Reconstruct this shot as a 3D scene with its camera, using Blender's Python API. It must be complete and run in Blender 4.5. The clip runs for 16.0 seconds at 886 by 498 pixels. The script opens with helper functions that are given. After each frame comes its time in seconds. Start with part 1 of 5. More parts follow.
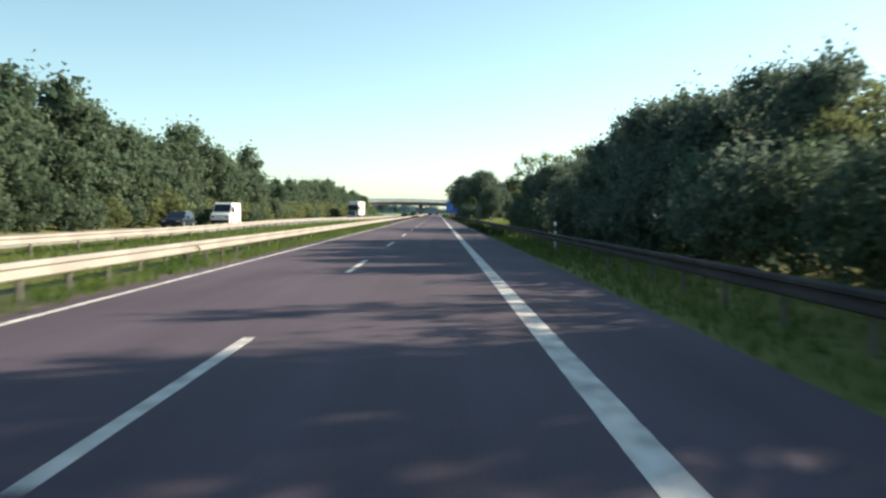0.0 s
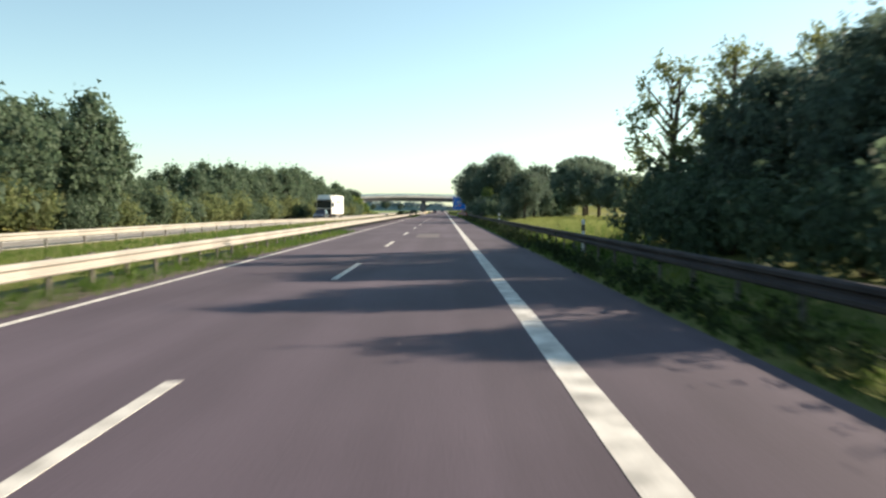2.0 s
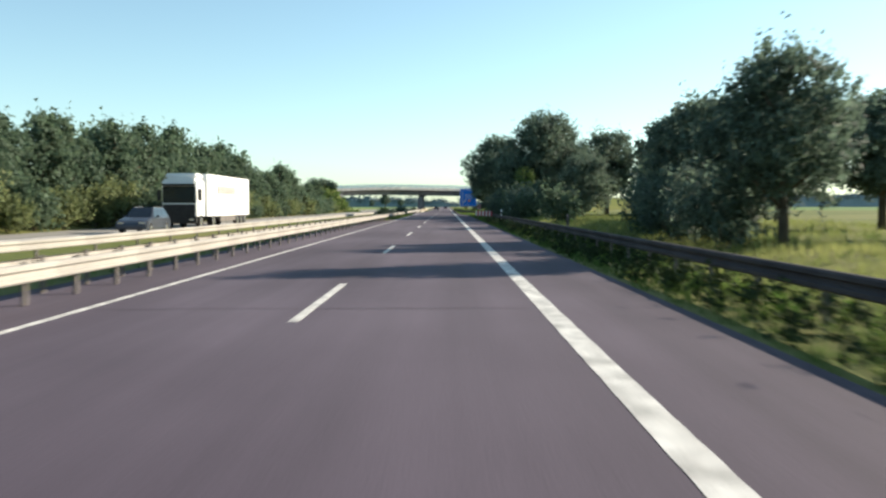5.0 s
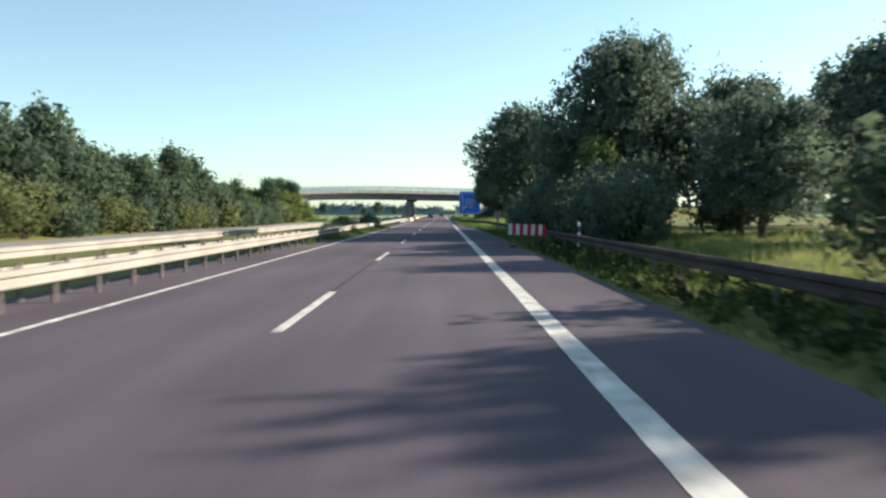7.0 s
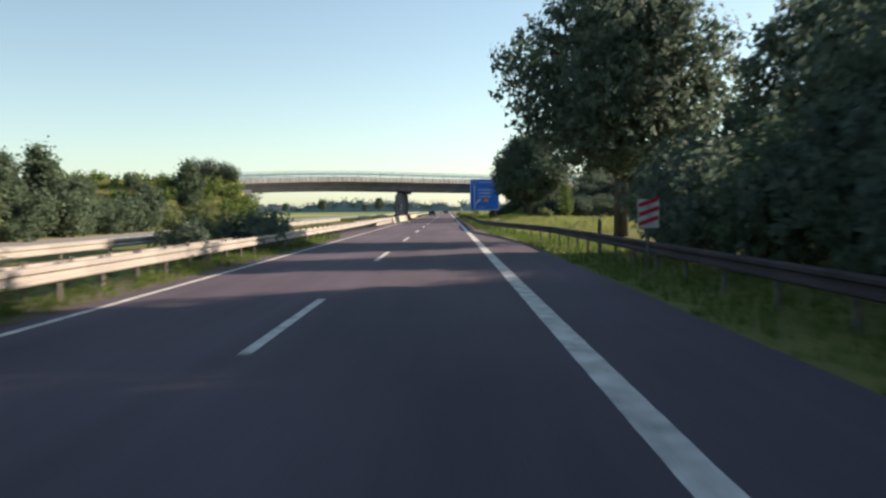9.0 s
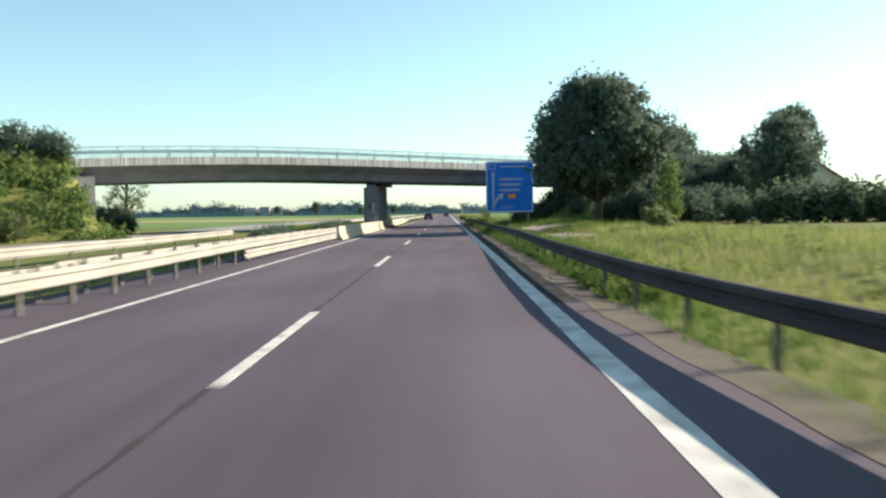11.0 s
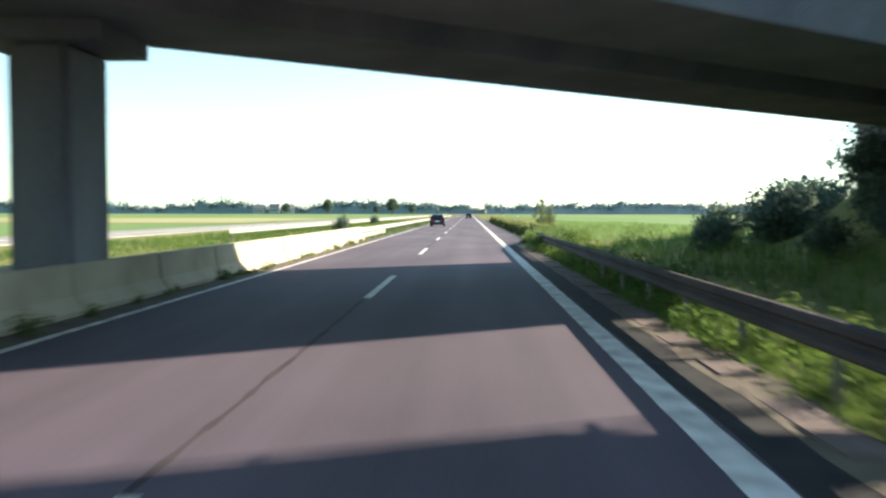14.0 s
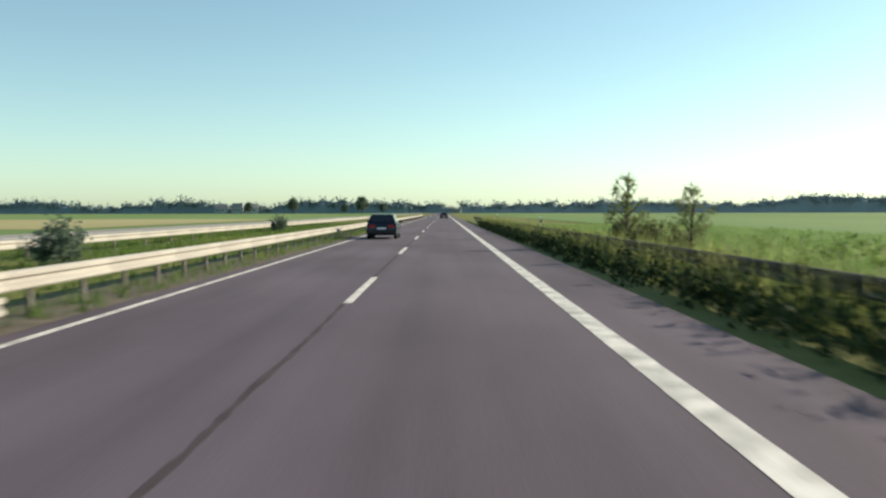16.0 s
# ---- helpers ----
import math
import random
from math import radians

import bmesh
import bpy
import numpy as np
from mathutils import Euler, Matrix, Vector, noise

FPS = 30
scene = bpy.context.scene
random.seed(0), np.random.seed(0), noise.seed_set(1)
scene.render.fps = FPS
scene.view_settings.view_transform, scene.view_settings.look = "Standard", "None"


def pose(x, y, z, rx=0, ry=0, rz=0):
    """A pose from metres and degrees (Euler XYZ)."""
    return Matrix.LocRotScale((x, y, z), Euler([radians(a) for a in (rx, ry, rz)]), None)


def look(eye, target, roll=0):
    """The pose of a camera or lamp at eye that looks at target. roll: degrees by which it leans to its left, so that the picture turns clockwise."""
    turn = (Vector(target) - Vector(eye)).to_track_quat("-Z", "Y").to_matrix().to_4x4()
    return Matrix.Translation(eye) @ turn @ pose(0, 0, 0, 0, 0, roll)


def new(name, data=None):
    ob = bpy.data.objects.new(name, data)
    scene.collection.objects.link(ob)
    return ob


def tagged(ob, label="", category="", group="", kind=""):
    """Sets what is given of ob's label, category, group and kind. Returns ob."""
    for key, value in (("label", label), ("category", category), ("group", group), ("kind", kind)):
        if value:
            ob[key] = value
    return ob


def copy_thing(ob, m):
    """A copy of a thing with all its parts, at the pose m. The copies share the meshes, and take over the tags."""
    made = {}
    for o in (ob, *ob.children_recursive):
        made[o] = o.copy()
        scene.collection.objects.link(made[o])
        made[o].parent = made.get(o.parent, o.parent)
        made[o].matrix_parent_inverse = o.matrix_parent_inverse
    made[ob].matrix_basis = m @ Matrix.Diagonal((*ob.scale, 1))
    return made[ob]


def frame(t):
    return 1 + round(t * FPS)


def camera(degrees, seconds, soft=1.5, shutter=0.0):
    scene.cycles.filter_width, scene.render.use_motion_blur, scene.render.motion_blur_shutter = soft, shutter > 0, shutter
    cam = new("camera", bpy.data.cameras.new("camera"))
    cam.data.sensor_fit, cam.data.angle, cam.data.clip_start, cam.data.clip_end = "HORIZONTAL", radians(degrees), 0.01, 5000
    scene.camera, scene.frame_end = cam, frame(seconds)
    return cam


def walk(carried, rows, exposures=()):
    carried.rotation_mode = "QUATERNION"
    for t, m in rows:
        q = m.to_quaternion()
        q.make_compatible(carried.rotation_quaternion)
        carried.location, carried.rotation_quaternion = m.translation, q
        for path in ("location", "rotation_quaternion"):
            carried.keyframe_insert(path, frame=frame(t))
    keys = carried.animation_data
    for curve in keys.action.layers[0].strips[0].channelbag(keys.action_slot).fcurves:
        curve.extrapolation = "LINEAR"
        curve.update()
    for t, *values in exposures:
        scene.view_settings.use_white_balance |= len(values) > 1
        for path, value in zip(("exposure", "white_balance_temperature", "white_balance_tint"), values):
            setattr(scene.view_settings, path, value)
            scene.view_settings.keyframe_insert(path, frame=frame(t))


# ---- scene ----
cam = camera(53.4, 16.0, soft=2.4, shutter=0.3)
PATH = [
    (0, (2.333, -0.886, 1.584), (2.346, 1.112, 1.502), 0.7),
    (0.5, (2.383, 12.991, 1.562), (2.396, 14.99, 1.48), 0.6),
    (1, (2.391, 26.542, 1.577), (2.409, 28.54, 1.494), 0.5),
    (1.5, (2.486, 40.591, 1.548), (2.493, 42.589, 1.462), -0.0),
    (2, (2.502, 55.925, 1.596), (2.501, 57.923, 1.507), 0.1),
    (2.5, (2.521, 68.354, 1.582), (2.513, 70.352, 1.495), 0.0),
    (3, (2.414, 80.722, 1.59), (2.406, 82.72, 1.501), 0.2),
    (5.5, (2.147, 149.224, 1.625), (2.139, 151.221, 1.527), -0.2),
    (6, (2.19, 162.438, 1.545), (2.184, 164.436, 1.451), -0.5),
    (6.5, (2.234, 176.5, 1.516), (2.228, 178.498, 1.428), -0.5),
    (7, (2.218, 190.275, 1.573), (2.219, 192.273, 1.493), -0.1),
    (7.5, (2.24, 204.409, 1.608), (2.237, 206.408, 1.521), 0.2),
    (8, (2.268, 218.194, 1.547), (2.26, 220.192, 1.455), -0.4),
    (8.5, (2.269, 232.298, 1.532), (2.262, 234.296, 1.442), -0.6),
    (9, (2.267, 246.247, 1.58), (2.257, 248.245, 1.492), -0.5),
    (11.5, (2.069, 315.65, 1.555), (2.058, 317.648, 1.473), -0.8),
    (12, (2.004, 329.137, 1.571), (2.0, 331.136, 1.487), -0.4),
    (12.5, (1.964, 342.902, 1.507), (1.964, 344.901, 1.427), -0.2),
    (13, (2.087, 356.469, 1.587), (2.07, 358.468, 1.516), -0.9),
    (13.5, (2.06, 370.144, 1.576), (2.025, 372.142, 1.504), -0.9),
    (14, (1.975, 383.081, 1.647), (1.915, 385.078, 1.565), 0.1),
    (14.3, (1.9, 391.801, 1.566), (1.872, 393.799, 1.478), -0.4),
    (14.5, (1.883, 398.068, 1.552), (1.858, 400.066, 1.465), -0.8),
    (15, (1.788, 411.587, 1.558), (1.769, 413.585, 1.47), -0.2),
    (15.5, (1.696, 425.376, 1.54), (1.683, 427.374, 1.454), -0.0),
    (16, (1.675, 438.805, 1.575), (1.673, 440.804, 1.491), -0.1),
]
walk(cam, [(t, look(e, g, r)) for t, e, g, r in PATH], exposures=[(0, 1.20, 6550, 9), (1.5, 1.22, 6850, 10), (3.0, 1.20, 6600, 9), (5.5, 1.14, 6300, 8), (6.5, 1.14, 6300, 9), (8, 1.18, 6300, 12), (8.5, 1.12, 6350, 15), (9, 1.00, 6850, 19), (11.5, 1.26, 6250, 6), (12.5, 1.22, 6200, 6), (13, 1.04, 5950, 14), (13.5, 1.36, 5900, 9), (14, 1.85, 6400, 7), (14.5, 1.03, 7200, 10), (15, 1.24, 7000, 4), (16, 0.84, 6500, 5)])

# ---------------------------------------------------------------- light
SUN_DIR = Vector((0.9180, 0.3966, 0.41)).normalized()
world = bpy.data.worlds.new("sky")
scene.world = world
world.use_nodes = True
wn = world.node_tree.nodes
sky = wn.new("ShaderNodeTexSky")
sky.sky_type = "NISHITA"
sky.sun_disc = False
sky.sun_elevation = math.asin(SUN_DIR.z)
sky.sun_rotation = math.atan2(SUN_DIR.x, SUN_DIR.y)
sky.air_density, sky.dust_density, sky.ozone_density = 1.0, 0.5, 2.5
grey = wn.new("ShaderNodeRGBToBW")
haze = wn.new("ShaderNodeMix")
haze.data_type = "RGBA"
haze.inputs[0].default_value = 0.25
cast = wn.new("ShaderNodeMix")
cast.data_type, cast.blend_type = "RGBA", "MULTIPLY"
cast.inputs[0].default_value = 1.0
cast.inputs[7].default_value = (0.94, 1.09, 1.02, 1)
for a, b in ((sky.outputs[0], grey.inputs[0]), (sky.outputs[0], haze.inputs[6]), (grey.outputs[0], haze.inputs[7]), (haze.outputs[2], cast.inputs[6]), (cast.outputs[2], wn["Background"].inputs[0])):
    world.node_tree.links.new(a, b)
wn["Background"].inputs[1].default_value = 0.096
sun = new("sun", bpy.data.lights.new("sun", "SUN"))
sun.data.energy, sun.data.angle, sun.data.color = 5.0, radians(0.6), (1.0, 0.85, 0.68)
sun.matrix_world = look(SUN_DIR * 100, (0, 0, 0))


# ---------------------------------------------------------------- materials
def material(name, a, b, scale=2.0, fine=40.0, rough=0.8, bump=0.3, metal=0.0, spread=0.0, translucent=0.0, stretch=(1, 1, 1), spec=0.3, through_gain=1.0):
    """Two colours mixed by broad and fine noise, with relief; spread varies single pieces."""
    m = bpy.data.materials.new(name)
    m.use_nodes = True
    nt = m.node_tree
    n, link = nt.nodes, nt.links.new
    bsdf = n["Principled BSDF"]
    bsdf.inputs["Roughness"].default_value = rough
    bsdf.inputs["Metallic"].default_value = metal
    bsdf.inputs["Specular IOR Level"].default_value = spec
    tc = n.new("ShaderNodeTexCoord")
    mp = n.new("ShaderNodeMapping")
    mp.inputs["Scale"].default_value = stretch
    link(tc.outputs["Object"], mp.inputs[0])
    n1, n2 = n.new("ShaderNodeTexNoise"), n.new("ShaderNodeTexNoise")
    n1.inputs["Scale"].default_value, n1.inputs["Detail"].default_value = scale, 5
    n2.inputs["Scale"].default_value, n2.inputs["Detail"].default_value = fine, 3
    link(mp.outputs[0], n1.inputs[0])
    link(mp.outputs[0], n2.inputs[0])
    ad = n.new("ShaderNodeMath")
    ad.operation = "MULTIPLY_ADD"
    link(n2.outputs[0], ad.inputs[0])
    ad.inputs[1].default_value = 0.45
    link(n1.outputs[0], ad.inputs[2])
    rp = n.new("ShaderNodeMapRange")
    rp.inputs[1].default_value, rp.inputs[2].default_value = 0.5, 0.95
    link(ad.outputs[0], rp.inputs[0])
    mx = n.new("ShaderNodeMix")
    mx.data_type = "RGBA"
    mx.inputs[6].default_value, mx.inputs[7].default_value = a, b
    link(rp.outputs[0], mx.inputs[0])
    out = mx.outputs[2]
    if spread:
        oi = n.new("ShaderNodeNewGeometry")
        hs = n.new("ShaderNodeHueSaturation")
        mr = n.new("ShaderNodeMapRange")
        mr.inputs[3].default_value, mr.inputs[4].default_value = 1 - spread, 1 + spread
        link(oi.outputs["Random Per Island"], mr.inputs[0])
        link(mr.outputs[0], hs.inputs["Value"])
        link(out, hs.inputs["Color"])
        out = hs.outputs[0]
    link(out, bsdf.inputs["Base Color"])
    if bump:
        bp = n.new("ShaderNodeBump")
        bp.inputs["Strength"].default_value = bump
        bp.inputs["Distance"].default_value = 0.02
        link(n2.outputs[0], bp.inputs["Height"])
        link(bp.outputs[0], bsdf.inputs["Normal"])
    if translucent:
        tr = n.new("ShaderNodeBsdfTranslucent")
        ms = n.new("ShaderNodeMixShader")
        ms.inputs[0].default_value = translucent
        vivid = n.new("ShaderNodeHueSaturation")
        vivid.inputs["Value"].default_value = through_gain
        link(out, vivid.inputs["Color"])
        link(vivid.outputs[0], tr.inputs[0])
        link(bsdf.outputs[0], ms.inputs[1])
        link(tr.outputs[0], ms.inputs[2])
        link(ms.outputs[0], n["Material Output"].inputs[0])
    return m


def c(r, g, b):
    return (r, g, b, 1)


ASPHALT = material("asphalt", c(.056, .043, .058), c(.101, .081, .104), 0.30, 45, 0.9, 0.10, stretch=(1, .35, 1))


def streak(m, across, along, amount, speckle):
    """Long wear tracks and speckled aggregate on a road surface."""
    nt = m.node_tree
    n, link = nt.nodes, nt.links.new
    old = n["Principled BSDF"].inputs["Base Color"].links[0].from_socket
    tc = n.new("ShaderNodeTexCoord")
    last = old
    for size, depth, k in (((across, along, 1), 4, amount), ((28, 28, 28), 2, speckle)):
        mp, nz, mr, hs = n.new("ShaderNodeMapping"), n.new("ShaderNodeTexNoise"), n.new("ShaderNodeMapRange"), n.new("ShaderNodeHueSaturation")
        mp.inputs["Scale"].default_value = size
        nz.inputs["Scale"].default_value, nz.inputs["Detail"].default_value = 1.0, depth
        link(tc.outputs["Object"], mp.inputs[0])
        link(mp.outputs[0], nz.inputs[0])
        mr.inputs[1].default_value, mr.inputs[2].default_value = .3, .7
        mr.inputs[3].default_value, mr.inputs[4].default_value = 1 - k, 1 + k
        link(nz.outputs[0], mr.inputs[0])
        link(mr.outputs[0], hs.inputs["Value"])
        link(last, hs.inputs["Color"])
        last = hs.outputs[0]
    link(last, n["Principled BSDF"].inputs["Base Color"])


streak(ASPHALT, 1.3, .035, .15, .10)
ASPHALT_PATCH = material("repair_asphalt", c(.105, .092, .096), c(.155, .138, .140), 0.8, 45, 0.9, 0.25)
# Lighter asphalt copy: grazing sunlight on the opposite carriageway is in the colour.
ASPHALT_SUNLIT = material("sunlit_asphalt", c(.20, .19, .17), c(.29, .27, .24), 0.5, 50, 0.9, 0.3)
SIGN_WHITE = material("aged_white_film", c(.34, .36, .40), c(.46, .48, .52), 2, 20, 0.5, 0.02)
TAR_SOFT = material("worn_tar", c(.044, .036, .041), c(.078, .065, .071), 1.2, 30, 0.95, 0.15, spec=0.1)
TAR = material("tar", c(.02, .02, .022), c(.045, .045, .045), 3, 60, 0.95, 0.2, spec=0.1)
PAINT = material("road_paint", c(.26, .25, .23), c(.80, .78, .72), 2.6, 60, 0.7, 0.25)
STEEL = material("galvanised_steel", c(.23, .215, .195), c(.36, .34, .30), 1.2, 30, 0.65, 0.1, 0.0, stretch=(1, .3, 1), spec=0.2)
# Darker copy of the steel: the near rail's backlit shade is in its colour.
BACKLIT_STEEL = material("backlit_brown_steel", c(.034, .029, .031), c(.072, .062, .062), 1.5, 30, 0.85, 0.15, 0.0, stretch=(1, .3, 1), spec=0.15)
POST_STEEL = material("weathered_steel", c(.10, .09, .085), c(.22, .20, .18), 4, 40, 0.6, 0.2, 0.5)
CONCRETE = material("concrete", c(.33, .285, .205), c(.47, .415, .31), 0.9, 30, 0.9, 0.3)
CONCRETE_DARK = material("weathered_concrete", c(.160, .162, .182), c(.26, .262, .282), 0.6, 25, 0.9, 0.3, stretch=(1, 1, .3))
FASCIA = material("streaked_concrete", c(.20, .195, .19), c(.66, .64, .60), 5.0, 14, 0.9, 0.2, stretch=(1, 1, .04))
EARTH = material("dry_earth", c(.070, .058, .045), c(.135, .112, .082), 1.5, 20, 0.95, 0.5)
GRASS_SOIL = material("meadow", c(.085, .115, .030), c(.20, .19, .065), 0.05, 1.3, 0.95, 0.6, spec=0.1)
GRASS = material("grass_blades", c(.048, .104, .022), c(.125, .170, .042), 0.15, 2, 0.8, 0, spread=0.3, translucent=0.40, spec=0.15, through_gain=1.4)
GRASS_DRY = material("dry_grass", c(.112, .150, .045), c(.215, .225, .080), 0.2, 2, 0.8, 0, spread=0.25, translucent=0.42, spec=0.15, through_gain=1.6)
GRASS_LIGHT = material("light_grass", c(.095, .165, .052), c(.17, .235, .085), 0.2, 2, 0.8, 0, spread=0.25, translucent=0.42, spec=0.15, through_gain=1.6)
LEAF_DARK = material("dark_foliage", c(.060, .090, .070), c(.104, .140, .098), 0.25, 2, 0.7, 0, spread=0.25, translucent=0.40, spec=0.2, through_gain=1.7)
LEAF = material("foliage", c(.053, .084, .054), c(.096, .134, .080), 0.25, 2, 0.7, 0, spread=0.25, translucent=0.38, spec=0.2, through_gain=1.8)
LEAF_OLIVE = material("olive_foliage", c(.072, .098, .040), c(.135, .150, .066), 0.25, 2, 0.7, 0, spread=0.28, translucent=0.42, spec=0.2, through_gain=2.2)
LEAF_LIGHT = material("light_green_foliage", c(.070, .118, .032), c(.13, .175, .055), 0.3, 2, 0.7, 0, spread=0.3, translucent=0.45, spec=0.2, through_gain=1.8)
# Weeds seen from their unlit side; that shade is put into this colour.
BACKLIT_WEED = material("backlit_weeds", c(.022, .036, .016), c(.044, .062, .025), 0.4, 2, 0.9, 0, spread=0.2, translucent=0.05, spec=0.1)
BARK = material("bark", c(.05, .04, .03), c(.12, .10, .075), 2, 14, 0.95, 0.8, stretch=(1, 1, .25))
WHITE_PAINT = material("white_paint", c(.72, .72, .70), c(.82, .82, .80), 1, 20, 0.4, 0.03)
AGED_WHITE = material("aged_white_paint", c(.50, .50, .47), c(.64, .64, .60), 3, 25, 0.5, 0.03)
RED_PAINT = material("red_paint", c(.40, .018, .045), c(.50, .03, .06), 2, 20, 0.45, 0.03)
SIGN_BLUE = material("blue_sign_film", c(.004, .115, .50), c(.008, .145, .58), 0.8, 12, 0.45, 0.02)
FADED_RED = material("faded_red_print", c(.56, .16, .14), c(.64, .24, .21), 2, 20, 0.5, 0.02)
ORANGE = material("orange_film", c(.75, .20, .02), c(.85, .26, .03), 2, 20, 0.45, 0.02)
BLACK_PLASTIC = material("black_plastic", c(.012, .012, .013), c(.03, .03, .03), 5, 40, 0.5, 0.1)
RUBBER = material("rubber", c(.012, .012, .012), c(.028, .027, .026), 6, 60, 0.9, 0.3)
CAR_DARK = material("dark_blue_car_paint", c(.010, .013, .028), c(.018, .022, .042), 1, 30, 0.22, 0.0, 0.3, spec=0.5)
CAR_GREY = material("grey_car_paint", c(.06, .07, .09), c(.09, .10, .12), 1, 30, 0.25, 0.0, 0.4, spec=0.5)
GLASS_DARK = material("tinted_glass", c(.012, .016, .022), c(.02, .026, .034), 1, 30, 0.06, 0.0, spec=0.7)
TAIL_RED = material("tail_lamp_plastic", c(.30, .012, .012), c(.42, .02, .02), 8, 50, 0.2, 0.0, spec=0.5)
CHROME = material("bright_metal", c(.55, .55, .55), c(.65, .65, .65), 4, 40, 0.25, 0.0, 0.9)
RAIL_BLUE = material("blue_grey_railing_paint", c(.22, .33, .38), c(.30, .42, .47), 1, 30, 0.5, 0.05, 0.2)
# Haze of distance is put into the base colours of the next three.
HAZED_RENDER = material("hazed_render", c(.26, .29, .30), c(.34, .37, .37), 0.3, 2, 0.9, 0.1)
HAZED_RIDGE = material("hazed_ridge", c(.19, .245, .265), c(.25, .30, .315), 0.03, 0.4, 0.9, 0, spread=0.15)
HAZED_ROOF = material("hazed_roof_tile", c(.20, .19, .20), c(.27, .25, .25), 1, 10, 0.9, 0.1)
ROOF_TILE = material("roof_tile", c(.20, .09, .06), c(.30, .14, .09), 1, 10, 0.9, 0.3)
PLASTER = material("plaster", c(.55, .52, .46), c(.66, .63, .56), 1, 15, 0.9, 0.2)
# Far trees: bluish haze is mixed into the leaf colour itself.
HAZED_WOOD = material("far_wood", c(.13, .18, .195), c(.18, .23, .24), 0.03, 0.4, 0.9, 0, spread=0.2)
FIELD_GREEN = material("crop_field", c(.105, .18, .055), c(.17, .235, .085), 0.02, 0.6, 0.95, 0.5, spec=0.1, stretch=(1, .2, 1))
FIELD_PALE = material("stubble_field", c(.26, .24, .11), c(.34, .31, .16), 0.02, 0.6, 0.95, 0.5, spec=0.1, stretch=(1, .2, 1))
SLAB = material("worn_reddish_concrete", c(.095, .072, .068), c(.175, .132, .118), 1.5, 20, 0.95, 0.6)
GRAVEL = material("gravel", c(.24, .19, .16), c(.38, .31, .26), 1.2, 25, 0.95, 0.6)


# ---------------------------------------------------------------- mesh helpers
def mesh_from(name, verts, faces, mat, smooth=False):
    me = bpy.data.meshes.new(name)
    me.from_pydata([tuple(v) for v in verts], [], [tuple(f) for f in faces])
    me.materials.append(mat)
    if smooth:
        me.polygons.foreach_set("use_smooth", [True] * len(me.polygons))
    me.update()
    return me


def mesh_of(name, bm, mat, smooth=False):
    me = bpy.data.meshes.new(name)
    bmesh.ops.recalc_face_normals(bm, faces=bm.faces)
    bm.to_mesh(me)
    bm.free()
    me.materials.append(mat)
    if smooth:
        me.polygons.foreach_set("use_smooth", [True] * len(me.polygons))
    return me


def part(name, data, mat, parent, label="", smooth=False):
    """One mesh object under a thing or a part; data is a bmesh or a mesh."""
    me = mesh_of(name, data, mat, smooth) if isinstance(data, bmesh.types.BMesh) else data
    ob = new(name, me)
    ob.parent = parent
    return tagged(ob, label)


def thing(name, label, category, group="", kind="", m=None):
    ob = tagged(new(name), label, category, group, kind)
    ob.empty_display_size = 0.2
    if m is not None:
        ob.matrix_basis = m
    return ob


def box(x0, x1, y0, y1, z0, z1, bevel=0.0, bm=None):
    bm = bm or bmesh.new()
    r = bmesh.ops.create_cube(bm, size=1, matrix=Matrix.Translation(((x0 + x1) / 2, (y0 + y1) / 2, (z0 + z1) / 2)) @ Matrix.Diagonal((x1 - x0, y1 - y0, z1 - z0, 1)))
    if bevel:
        bmesh.ops.bevel(bm, geom=list({e for v in r["verts"] for e in v.link_edges}), offset=bevel, segments=2, affect="EDGES")
    return bm


def rod(a, b, r0, r1=None, sides=8, bm=None):
    bm = bm or bmesh.new()
    a, b = Vector(a), Vector(b)
    r1 = r0 if r1 is None else r1
    q = (b - a).to_track_quat("Z", "Y").to_matrix().to_4x4()
    bmesh.ops.create_cone(bm, cap_ends=True, segments=sides, radius1=r0, radius2=r1, depth=(b - a).length, matrix=Matrix.Translation((a + b) / 2) @ q)
    return bm


def prism(profile, y0, y1, steps=1, bm=None):
    """A closed profile of (x, z) drawn out along y."""
    bm = bm or bmesh.new()
    rings = [[bm.verts.new((x, y0 + (y1 - y0) * i / steps, z)) for x, z in profile] for i in range(steps + 1)]
    k = len(profile)
    for p, q in zip(rings, rings[1:]):
        for i in range(k):
            bm.faces.new((p[i], p[(i + 1) % k], q[(i + 1) % k], q[i]))
    bm.faces.new(rings[0])
    bm.faces.new(list(reversed(rings[-1])))
    return bm


def sheet(name, x0, x1, y0, y1, z, mat, nx=1, ny=1, label="", category="", relief=None):
    xs, ys = np.linspace(x0, x1, nx + 1), np.linspace(y0, y1, ny + 1)
    verts = [(x, y, z + (relief(x, y) if relief else 0)) for y in ys for x in xs]
    faces = [(j * (nx + 1) + i, j * (nx + 1) + i + 1, (j + 1) * (nx + 1) + i + 1, (j + 1) * (nx + 1) + i) for j in range(ny) for i in range(nx)]
    return tagged(new(name, mesh_from(name, verts, faces, mat)), label, category, kind="structure")


# ---------------------------------------------------------------- ground and carriageways
def smoothstep(a, b, v):
    v = min(1, max(0, (v - a) / (b - a)))
    return v * v * (3 - 2 * v)


